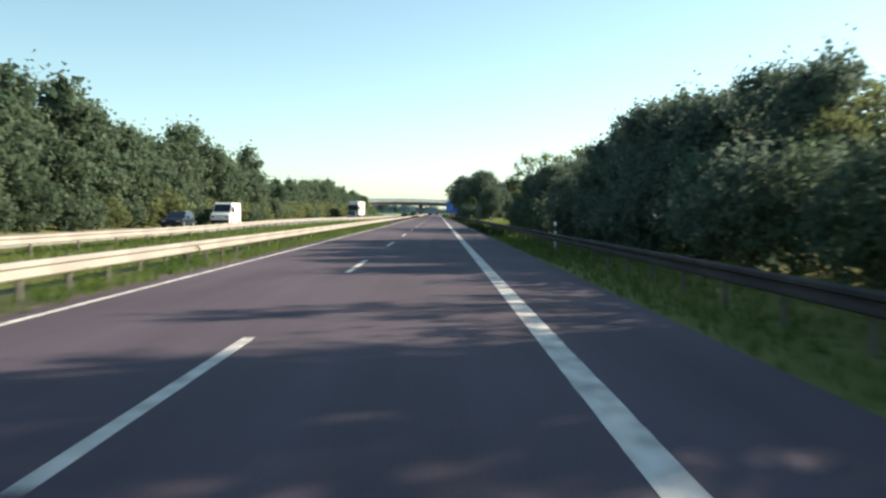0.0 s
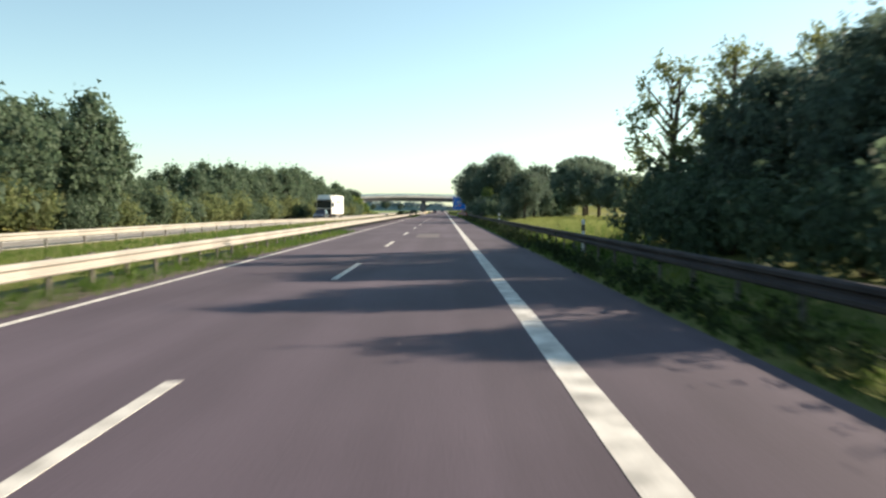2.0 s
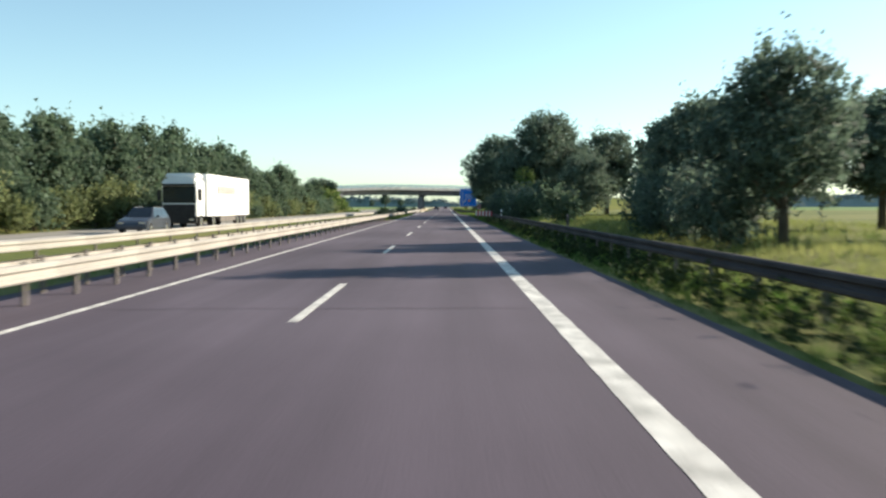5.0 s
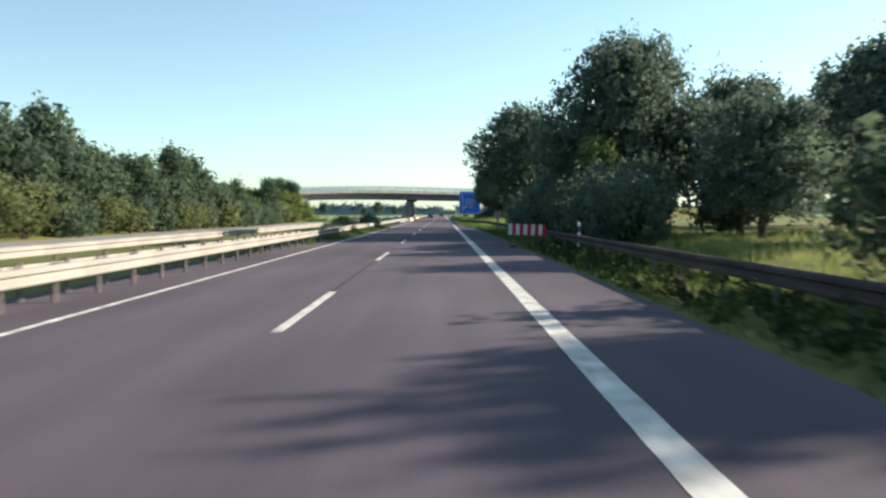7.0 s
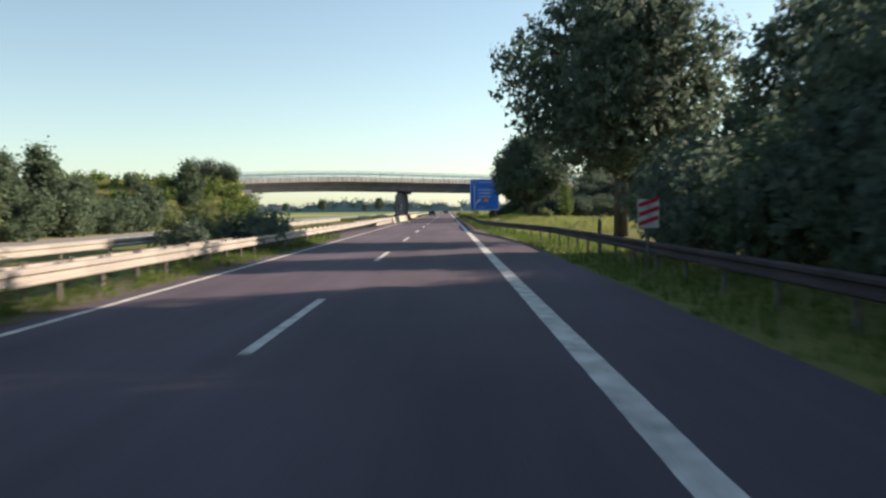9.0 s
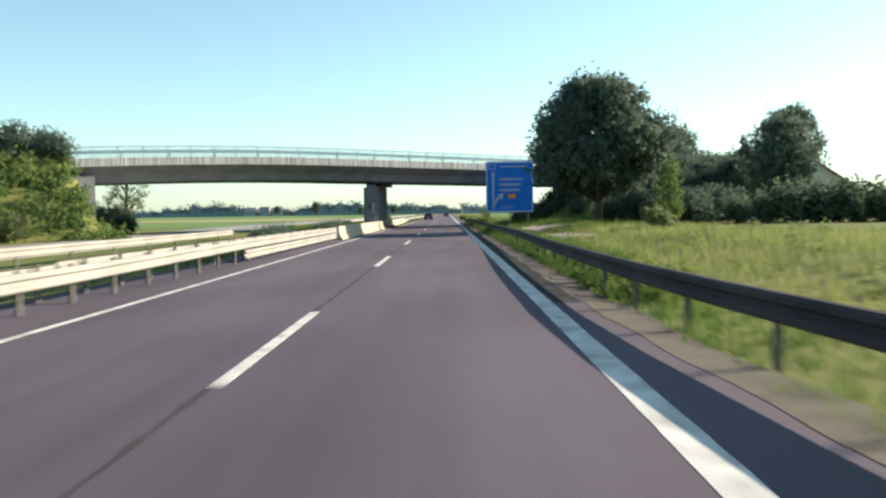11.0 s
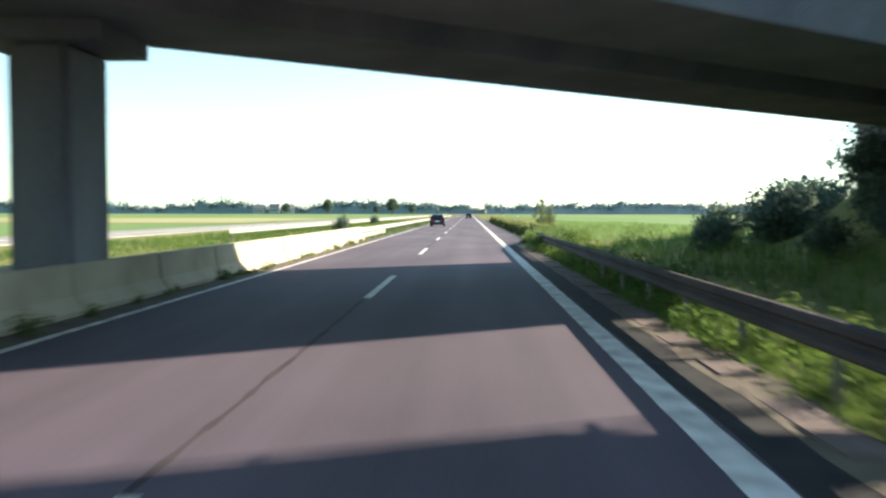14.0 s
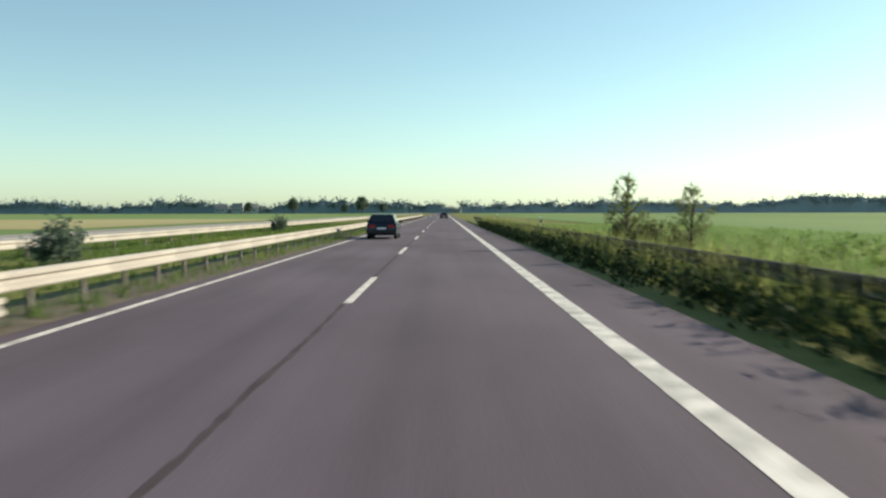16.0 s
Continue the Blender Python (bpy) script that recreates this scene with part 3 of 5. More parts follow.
part("orange_field", box(2.2, 3.0, -.026, -.020, 1.36, 1.85), ORANGE, sign, "orange patch with a dark rim")
bm = bmesh.new()
for x0, x1, z0, z1 in ((2.2, 2.24, 1.36, 1.85), (2.96, 3.0, 1.36, 1.85), (2.24, 2.96, 1.36, 1.40), (2.24, 2.96, 1.81, 1.85), (2.36, 2.42, 1.48, 1.73)):
    flat_bars(bm, x0, x1, z0, z1, -.0265)
part("field_rim", bm, BLACK_PLASTIC, sign, "dark rim of the orange patch")
for ch, x in zip("500m", (1.44, 1.70, 1.96, 2.34)):
    cu = bpy.data.curves.new("figure", "FONT")
    cu.body, cu.size, cu.extrude = ch, .42, .003
    tmp = new("figure", cu)
    me = bpy.data.meshes.new_from_object(tmp)
    bpy.data.objects.remove(tmp)
    me.materials.clear()
    me.materials.append(SIGN_WHITE)
    part("figure", me, SIGN_WHITE, sign, "white character of the distance in metres").matrix_basis = pose(x, -.024, .36, 90)
part("post", rod((2.42, .09, -1.7), (2.42, .09, 4.6), .05, sides=10), POST_STEEL, sign, "grey steel post")
for x in (.40, 4.25):
    mast = part("lattice_mast", rod((x, .09, -1.7), (x, .09, 5.0), .055, sides=10), POST_STEEL, sign, "grey steel lattice mast behind the panel")
    part("rear_chord", rod((x, .34, -1.7), (x, .34, 4.7), .032, sides=10), POST_STEEL, mast)
    for i in range(6):
        z = -1.0 + 1.05 * i
        part("rung", rod((x, .09, z), (x, .34, z), .025, sides=8), POST_STEEL, mast)
        if i < 5:
            part("diagonal", rod((x, .09, z), (x, .34, z + 1.05), .016, sides=6), POST_STEEL, mast)
for z in (.5, 2.0, 3.5, 4.7):
    part("brace", box(.1, W - .1, .03, .07, z, z + .06), POST_STEEL, sign)


# ---------------------------------------------------------------- plants
rng = np.random.default_rng(7)


def leaf_mesh(name, lobes, count, size, mat, seed, shell=0.55):
    """Many small folded leaf sprays, spread through rounded lobes (x, y, z, rx, rz)."""
    r = np.random.default_rng(seed)
    lob = np.array(lobes)
    weight = lob[:, 3] ** 2
    twigs = max(8, count // 11)
    pick = r.choice(len(lob), twigs, p=weight / weight.sum())
    d = r.normal(size=(twigs, 3))
    d /= np.linalg.norm(d, axis=1)[:, None]
    rad = (shell + (1.06 - shell) * r.random(twigs) ** 0.5)[:, None]
    rough = (0.78 + 0.40 * r.random(twigs) ** 2)[:, None]
    tip = lob[pick, :3] + d * rad * rough * lob[pick][:, [3, 3, 4]]
    way = d + r.normal(scale=.45, size=(twigs, 3)) + np.array((0, 0, .35))
    own = r.integers(twigs, size=count)
    pos = tip[own] + way[own] * (size * r.uniform(-2.4, 2.4, size=count))[:, None] + r.normal(scale=size * .75, size=(count, 3))
    d = d[own]
    n = d + r.normal(scale=.55, size=(count, 3))
    n /= np.linalg.norm(n, axis=1)[:, None]
    t = np.cross(n, r.normal(size=(count, 3)))
    t /= np.linalg.norm(t, axis=1)[:, None] + 1e-9
    b = np.cross(n, t)
    s = (size * (0.55 + 0.9 * r.random(count)))[:, None]
    w = s * (0.40 + 0.35 * r.random((count, 1)))
    v = np.stack([pos - t * s * .6 - b * w, pos - t * s * .5 + b * w, pos + t * s + n * s * .2], 1).reshape(-1, 3)
    me = bpy.data.meshes.new(name)
    me.vertices.add(len(v))
    me.vertices.foreach_set("co", v.ravel())
    me.loops.add(count * 3)
    me.loops.foreach_set("vertex_index", np.arange(count * 3))
    me.polygons.add(count)
    me.polygons.foreach_set("loop_start", np.arange(count) * 3)
    me.polygons.foreach_set("loop_total", np.full(count, 3))
    me.materials.append(mat)
    me.update(calc_edges=True)
    return me


def make_tree(label, height, radius, mat, seed, stem=0.28, count=5200, size=0.34, lobes=16, openness=0.0, lump=(.30, .50)):
    """A tapered trunk with limbs and a crown of lobes; stem is the bare share of the height."""
    r = random.Random(seed)
    t = thing("tree", label, "tree")
    base, top = height * stem, height
    bm = rod((0, 0, -.4), (0, 0, height * .45), .028 * height, .018 * height, 9)
    rod((0, 0, height * .44), (r.uniform(-.3, .3), r.uniform(-.3, .3), height * .85), .018 * height, .006 * height, 7, bm)
    lob, lbm = [], bm
    for i in range(lobes):
        a = i * 2.4 + r.uniform(-.5, .5)
        h = (i + .5) / lobes
        env = math.sin(math.pi * min(1, .16 + .80 * h)) ** .7
        rr = radius * env * r.uniform(.45, .80)
        size_l = radius * r.uniform(*lump) * (1 - .25 * h)
        z = base + size_l * .7 + (top - base - 1.6 * size_l) * h
        p = (rr * math.cos(a), rr * math.sin(a), z)
        lob.append((*p, size_l, size_l * r.uniform(.7, .95)))
        rod((0, 0, max(base * .8, z - rr * .7 - .5)), p, .008 * height, .003 * height, 5, lbm)
    for h in (.25, .5, .75):
        lob.append((0, 0, base + (top - base) * h, radius * .5 * (1 - openness), (top - base) * .2))
    part("trunk", bm, BARK, t, "forked trunk with spreading limbs", smooth=True)
    part("crown", leaf_mesh("crown", lob, count, size, mat, seed), mat, t)
    return t


def make_bush(label, height, radius, mat, seed, count=1500, size=0.22):
    r = random.Random(seed)
    t = thing("bush", label, "bush")
    bm, lob = bmesh.new(), []
    for i in range(8):
        a = i * 2.4
        rr = radius * r.uniform(.15, .65)
        s = radius * r.uniform(.35, .5)
        p = (rr * math.cos(a), rr * math.sin(a), max(s * .5, height * r.uniform(.3, .85) - s * .3))
        lob.append((*p, s, min(s, height * .42)))
        rod((0, 0, -.2), p, .03, .012, 5, bm)
    lob.append((0, 0, height * .5, radius * .6, height * .48))
    part("trunk", bm, BARK, t)
    part("foliage", leaf_mesh("foliage", lob, count, size, mat, seed), mat, t)
    return t


def plant(proto, x, y, s=1.0, turn=None, sz=None, label=""):
    turn = rng.uniform(0, 360) if turn is None else turn
    ob = copy_thing(proto, pose(x, y, lie(x, y), 0, 0, turn) @ Matrix.Diagonal((s, s, sz or s, 1)))
    if label:
        tagged(ob, label)
    return ob


BIG = [make_tree("tall dark broadleaf tree with a dense rounded crown", 14, 6.2, LEAF_DARK, 11, .20, 15500, .235, 26, lump=(.26, .44)),
       make_tree("broad dark chestnut-like tree with a lobed crown", 14, 6.8, LEAF_DARK, 12, .10, 16500, .24, 28, lump=(.28, .46)),
       make_tree("tall roadside tree with a bare trunk and full crown", 15, 5.6, LEAF_DARK, 13, .20, 20000, .25, 18)]
MID = [make_tree("mid-height dense green tree of the roadside wood", 9, 3.4, LEAF, 21, .06, 4200, .26, 30, lump=(.20, .40)),
       make_tree("bushy green tree of the roadside wood", 8, 3.7, LEAF, 22, .04, 4200, .26, 30, lump=(.20, .40)),
       make_tree("slender green tree of the roadside wood", 10, 2.8, LEAF, 23, .08, 4000, .26, 30, lump=(.20, .40))]
AIRY = [make_tree("airy light-leaved tree with gaps in its crown", 10, 3.4, LEAF_OLIVE, 31, .2, 5600, .105, 30, .7, (.14, .28))]
GROVE = [make_tree("tall dark grove tree with a dense leafy crown", 14, 6.2, LEAF_DARK, 15, .20, 40000, .17, 30, lump=(.26, .44)),
         make_tree("broad old chestnut-like tree with a dense lobed crown", 14, 6.8, LEAF_DARK, 16, .12, 40000, .18, 32, lump=(.28, .46))]
CHESTNUT = [make_tree("broad old chestnut with a dense dark crown on a bare trunk", 13, 6.2, LEAF_DARK, 17, .18, 60000, .19, 36, lump=(.24, .42))]
WILLOW = [make_tree("light green drooping tree beside the dark chestnut", 9, 3.2, LEAF_LIGHT, 33, .05, 9000, .12, 26, lump=(.20, .36))]
FINE = [make_bush("dense dark hedge bush with small leaves", 3.0, 2.2, LEAF, 44, 4000, .11), make_bush("dark blue-green thorn bush", 3.2, 2.4, LEAF_DARK, 45, 3800, .125)]
BUSH = [make_bush("dense dark green roadside bush", 3.0, 2.2, LEAF, 41, 2600, .16), make_bush("olive-brown hedge bush at the roadside", 3.4, 2.6, LEAF_OLIVE, 42, 2600, .16), make_bush("low dark green leafy shrub", 1.6, 1.3, LEAF_DARK, 43, 1800, .10)]
for p in BIG + MID + AIRY + GROVE + CHESTNUT + WILLOW + FINE + BUSH:
    p.location = (-400, -300, -0.05)


def group(ob, name):
    return tagged(ob, group=name)


# wood behind the opposite carriageway
def wood_height(y):
    """Height of the wood along the road, as a share of full height."""
    stops = ((-20, 1.0), (60, 1.03), (85, 1.0), (118, .95), (131, .93), (135, .36), (150, .34), (153, .68), (195, .70), (205, .82), (258, .88), (275, .80), (312, .50))
    for (a, p), (b, q) in zip(stops, stops[1:]):
        if y < b:
            return p + (q - p) * (y - a) / (b - a)
    return .3


for row, x0 in enumerate((-25.5, -30.5)):
    y = -10.0 + row * 2
    while y < 314 - row * 4:
        s = wood_height(y) * rng.uniform(.80, 1.12) * (1 + .08 * row)
        group(plant(MID[int(rng.integers(3))], x0 + rng.uniform(-1.2, 1.2), y, s), "wood beside the opposite carriageway")
        y += rng.uniform(2.7, 3.9) * (1 + .9 * row)
y = -10.0
while y < 322:
    group(plant(BUSH[int(rng.integers(2))], -23.3 + rng.uniform(-.5, .4), y, rng.uniform(.7, 1.15)), "hedge beside the opposite carriageway")
    y += rng.uniform(3.4, 5.2)

# dark wood on the near side, at the start
for x, y, s in ((14.5, 2, .62), (17, 13, .62), (13.2, 33, .42), (13.4, 37.5, .48), (13.6, 42, .50), (13.8, 46.5, .49), (13.0, 51, .43), (15.8, 29.5, .50), (16.2, 35, .54), (16.8, 41, .54), (16.6, 46, .50), (15.6, 55, .46), (12.6, 70.5, .32), (12.5, 76, .41), (12.3, 82, .41), (15.5, 83.5, .48), (14.8, 78.5, .44), (14.8, 51.3, .55), (16.3, 54.2, .60), (18.2, 50.4, .60), (19, 55.9, .61), (21.2, 53.8, .58), (18, 50, .52)):
    group(plant(BIG[int(rng.integers(2))], x, y, s), "dark wood beside the hard shoulder")
for x, y, s in ((14, 8, .8), (14.5, 19, .7), (14, 25, .45), (16, 27, .55), (13.8, 59.5, .6), (15.5, 63.5, .62), (36, 64, .75), (40, 72, .78), (44, 60, .75), (38, 80, .8), (34, 50, .6), (46, 76, .85)):
    group(plant(AIRY[0], x, y, s), "thin trees about the dark wood")
for i in range(6):
    group(plant(FINE[i % 2], 11.2 + .4 * math.sin(i * 2.2), 57 + 2 * i, .48), "bushes under the dark wood")
for i in range(24):
    group(plant(FINE[int(rng.integers(2))], 11.0 + rng.uniform(-.6, 1.2), 6 + 2.1 * i, rng.uniform(.75, 1.0) * (1.22 if i < 15 else 1)), "bushes under the dark wood")
for x, y, s in ((11.0, 68.5, .8), (11.2, 71.5, .8), (11.2, 74, .8), (11.4, 77, .8), (11.5, 80, .8), (11.3, 83, .8), (11.2, 86, .9), (11.8, 90, 1.0), (11.6, 94, 1.0), (13.5, 98, 1.0)):
    group(plant(BUSH[0], x, y, s), "bushes under the dark wood")
for i in range(24):
    group(plant(FINE[int(rng.integers(2))], 10.6 + rng.uniform(-.6, 1.0), 228 + 2.15 * i, rng.uniform(.9, 1.3)), "hedge under the grove")
for x, y, s in ((11.7, 91.5, .76), (13.2, 88.5, .76), (15.2, 93, .78), (16.8, 89.5, .84)):
    plant(AIRY[0], x, y, s)
plant(BIG[0], 18, 86.5, .58)
for x, y, s in ((12.8, 87.5, .50), (14.5, 91, .70), (17.5, 88, .78), (20.5, 91, .85), (24, 88, .85)):
    plant(MID[1], x, y, s)

# trees by the verge that shade the road
for x, y, s in ((12.3, 162.3, .45), (12.8, 173, .43), (15.0, 177.5, .46)):
    group(plant(BIG[0], x, y, s), "trees shading the road")
for x, y, s in ((11.4, 164.5, .9), (11.8, 168, 1.0), (11.3, 171, .9), (12.2, 175.5, 1.0), (13.0, 178.5, .9), (14.0, 181, .9)):
    group(plant(FINE[1], x, y, s), "bushes shading the road")
for x, y, s in ((12.6, 178, .95), (14.6, 184, 1.1), (16.8, 189, 1.25), (19.2, 194, 1.3), (21.5, 199, 1.4), (11.4, 206.5, .95)):
    group(plant(BUSH[0], x, y, s), "bushes across the meadow")
# slanting row of trees across the meadow
for x, y, h in ((24, 156, 5.6), (24.3, 168, 6.4), (24.5, 181, 7.6), (24.8, 196, 9.0), (24.5, 207, 10.3), (27, 226, 11.4), (30, 243, 13.2), (36, 262, 14.5), (41, 274, 14.5)):
    group(plant(BIG[2], x, y, h / 16.6 * 1.22, sz=h / 16.6 * 1.06), "row of trees across the meadow")
plant(MID[0], 46.8, 190, .58)
plant(MID[1], 44, 196, .45)

# grove before the overpass
plant(GROVE[1], 15.3, 252, 1.0)
plant(GROVE[0], 10.9, 290, 1.0)
plant(BIG[0], 24, 256, .85)
plant(BIG[1], 20, 268, .80)
plant(BIG[0], 17, 280, .72)
plant(GROVE[0], 17.5, 259.5, .71)
plant(BIG[0], 17.5, 235.5, .50)
plant(BIG[1], 16.8, 230.5, .50)
plant(BIG[1], 15.5, 266, .66)
plant(BIG[0], 14, 257.5, .48)
plant(BIG[1], 13.2, 262, .50)
plant(WILLOW[0], 11.9, 246.0, .70, label="light olive-green tree before the dark grove")
for x, y, s in ((10.5, 246, 1.2), (13.5, 240, 1.5), (17, 237, 1.6), (11.5, 256, 1.6), (12, 266, 1.6), (12.5, 276, 1.6), (28, 246, 1.3)):
    group(plant(MID[1], x, y, s * .37), "hedge under the grove")

# by the lay-by and the overpass
plant(CHESTNUT[0], 13.9, 370.6, .92, turn=40)
plant(WILLOW[0], 18.6, 367.4, .46, sz=.56)
for x, y, s in ((15.6, 376, .75), (17.4, 374.5, .9), (19, 372, .9), (18.5, 377.5, 1.0), (20.5, 374.5, 1.0), (22.5, 379, 1.0), (21.5, 371.5, .9)):
    group(plant(FINE[1], x, y, s), "undergrowth below the chestnut")
plant(BIG[0], 31.4, 380, .66, sz=.70)
for x, y, s in ((25, 371, .7), (29, 370.5, 1.1), (32.5, 370, 1.15), (36, 370.5, 1.1), (39.5, 371, 1.1), (27.5, 372, .8), (31, 371, .85), (34.5, 371, .85), (37.5, 372, .8), (22.5, 376, .8)):
    group(plant(BUSH[0], x, y, s), "bushes on the embankment")
plant(BIG[2], 50, 425, .75)
plant(BIG[0], 36.5, 435, .84)
for x, y, s in ((23.5, 385.5, 1.1), (26, 383, 1.1), (28.5, 385, 1.1), (14.5, 405, .8), (17, 408.5, .9), (19.5, 411.5, 1.0), (22.5, 414.5, 1.1), (17.8, 403.5, .9), (20.8, 407.5, 1.0), (25, 411, 1.1)):
    group(plant(FINE[1], x, y, s), "bushes on the embankment")
plant(MID[1], 41, 412, .9)
for x, y, s in ((10.9, 416, .45), (12.2, 419, .55), (13.6, 417, .7), (15, 420, .8), (16.5, 423, .9), (18.5, 426, .95), (20.5, 429, 1.0), (22, 424, .95), (24, 430, 1.05), (19, 419, .9), (26, 433, 1.1), (17, 411, .7), (18, 414, .8), (16, 414.5, .7), (20, 411, .8)):
    group(plant(FINE[1], x, y, s), "bushes behind the overpass")
for x, y, s in ((12.6, 404, .4), (13.4, 406.5, .5), (14.6, 404, .5), (14.0, 409, .55), (15.6, 407, .6), (13, 400.5, .4), (14.3, 400.8, .5), (12.2, 408.5, .4), (15.8, 402.6, .55), (16.2, 398, .55), (18.2, 400.5, .65), (17.2, 403, .6), (19.6, 404, .75), (21, 402, .7), (25, 388, 1.0), (29, 394, 1.1), (24, 393, .9), (32, 399, 1.2)):
    group(plant(FINE[1], x, y, s), "bushes on the embankment")
# Rear ones are added, hidden or out of view, to shade the slope.
for x, y, s in ((23.0, 391.5, .36), (25.5, 389.5, .38), (28, 392.5, .46), (31, 390, .48), (25.2, 396.5, .42), (27.5, 399.5, .50), (29.8, 396.5, .52), (32, 401, .55), (28.2, 403.5, .50), (33, 395, .55)):
    group(plant(BIG[0], x, y, s), "trees on the near embankment")
plant(BUSH[1], 14, 352, .42)
for x, y, s in ((-27, 352, .9), (-33, 364, .5), (-29, 345, .8), (-36, 352, .55), (-24.5, 330, .6), (-26, 318, .7), (-29, 322, .8), (-31, 330, .9), (-34, 338, 1.0), (-27, 338, .7), (-25.5, 346, .6), (-31, 349, .8), (-38, 358, .5), (-26, 359, .6), (-30, 357, .7), (-35, 345, .9), (-41, 350, .6), (-39, 341, 1.1)):
    group(plant(BUSH[1], x, y, s), "bushes by the far abutment")
for i in range(16):
    x = -31 - 1.9 * i
    group(plant(FINE[i % 2], x, 397.3 + .68 * x - 12.5 + 2.5 * math.sin(i * 2.1), .50 + .25 * math.sin(i * 1.3) ** 2), "bushes by the far abutment")
plant(MID[2], -30.7, 359, .70, label="slender dark tree before the far embankment")
plant(AIRY[0], -30.3, 391, .80, sz=.74, label="dark tree standing alone behind the bridge end")
for x, y, s in ((-29.5, 371.5, .9), (-31, 369.5, 1.0), (-28, 370.5, .7), (-33, 368.5, 1.0), (-27.6, 373.5, .75), (-28.6, 376, .9), (-29.5, 381, .8), (-31.5, 385, .9), (-33.5, 389, 1.0), (-31.0, 390, .9), (-28.5, 386, .6)):
    group(plant(FINE[1], x, y, s), "dark bushes under the bridge end")
for x, y, s in ((-7.6, 364, .4), (-6.4, 256, .55), (-6.5, 263, .5), (-6.6, 276.5, .8), (-5.5, 279.5, .95), (-5.3, 282, 1.0), (-5.6, 285, .95), (-5.9, 288.5, .8), (-10.0, 465.5, .85), (-12.0, 512, .8)):
    group(plant(BUSH[2], x, y, s), "shrubs in the central reservation")
for x, y, s in ((-8.2, 281, .5), (-8.6, 285, .55), (-8.3, 289, .5)):
    group(plant(BUSH[1], x, y, s, sz=s * .8), "shrubs in the central reservation")
for i in range(9):
    group(plant(BUSH[2], -7.9 + .3 * math.sin(i * 2.2), 348.5 + 1.2 * i, .56 + .05 * math.sin(i * 1.7)), "clipped hedge in the central reservation")
for i in range(14):
    group(plant(BUSH[2], -7.6 + .3 * math.sin(i * 1.9), 368 + 1.5 * i, .58 + .06 * math.sin(i * 2.3)), "clipped hedge in the central reservation")
plant(AIRY[0], 9.6, 477, .33, label="thin wild shrub behind the guardrail")
plant(AIRY[0], 9.6, 467, .25, label="low thin wild shrub behind the guardrail")
for x, y, s in ((9.8, 474, .42), (10.2, 480, .42), (9.7, 469, .32)):
    group(plant(BUSH[1], x, y, s), "low shrubs behind the guardrail")
for x, y, s in ((-152, 1338, 1.2), (-81, 1330, 1.3), (-60, 1335, .8), (-200, 1350, .9), (-100, 1345, .75)):
    group(plant(BIG[0], x, y, s), "lone trees on the horizon")
for p in BIG + MID + AIRY + GROVE + CHESTNUT + WILLOW + FINE + BUSH:
    for o in [*p.children_recursive, p]:
        bpy.data.objects.remove(o)


# ---------------------------------------------------------------- grass
def grass_mesh(name, spots, tall, mat, seed, blades=6, wide=.018):
    """Tufts of bent blades at the given spots (x, y)."""
    r = np.random.default_rng(seed)
    n = len(spots) * blades
    base = np.repeat(np.array([(x, y, lie(x, y)) for x, y in spots]), blades, 0)
    base[:, :2] += r.normal(scale=.07, size=(n, 2))
    a = r.random(n) * 6.283
    h = tall * (.45 + .75 * r.random(n)) * np.repeat(.6 + .7 * r.random(len(spots)), blades)
    d = np.stack([np.cos(a), np.sin(a), np.zeros(n)], 1)
    side = np.stack([-np.sin(a), np.cos(a), np.zeros(n)], 1) * (wide * (.7 + .8 * r.random(n)))[:, None]
    up = np.zeros((n, 3))
    up[:, 2] = h
    bend = d * (h * (.12 + .35 * r.random(n)))[:, None]
    v = np.stack([base - side, base + side, base + up + bend], 1).reshape(-1, 3)
    me = bpy.data.meshes.new(name)
    me.vertices.add(len(v))
    me.vertices.foreach_set("co", v.ravel())
    me.loops.add(n * 3)
    me.loops.foreach_set("vertex_index", np.arange(n * 3))
    me.polygons.add(n)
    me.polygons.foreach_set("loop_start", np.arange(n) * 3)
    me.polygons.foreach_set("loop_total", np.full(n, 3))
    me.materials.append(mat)
    me.update(calc_edges=True)
    return me


def scatter(x0, x1, y0, y1, per, seed):
    r = np.random.default_rng(seed)
    n = int((x1 - x0) * (y1 - y0) * per)
    return list(zip(x0 + (x1 - x0) * r.random(n), y0 + (y1 - y0) * r.random(n)))


def grass(label, areas, tall, mat, seed, wide=.018, blades=6):
    spots = [s for i, a in enumerate(areas) for s in scatter(*a, seed * 10 + i)]
    tagged(new("grass", grass_mesh("grass", spots, tall, mat, seed, blades, wide)), label, "grass", kind="stuff")


grass("green verge grass beside the hard shoulder", [(6.0, 9.5, 0, 300, 10), (5.0, 7.5, 300, 322, 16), (4.95, 6.8, 322, 345, 30), (4.95, 6.8, 345, 430, 22), (6.8, 8.7, 330, 392, 14), (5.4, 8.5, 424, 441, 14)], .24, GRASS, 3, .009, 7)
grass("sunlit grass along the central reservation", [(-5.2, -3.9, -5, 120, 18), (-5.4, -4.0, 244, 300, 16), (-5.2, -4.0, 436, 520, 9), (-13.5, -6.2, 0, 140, 5), (-9.2, -6.2, 140, 330, 3), (-10.5, -6.0, 330, 400, 7), (-18, -6.0, 400, 560, 5)], .30, GRASS, 4, .011)
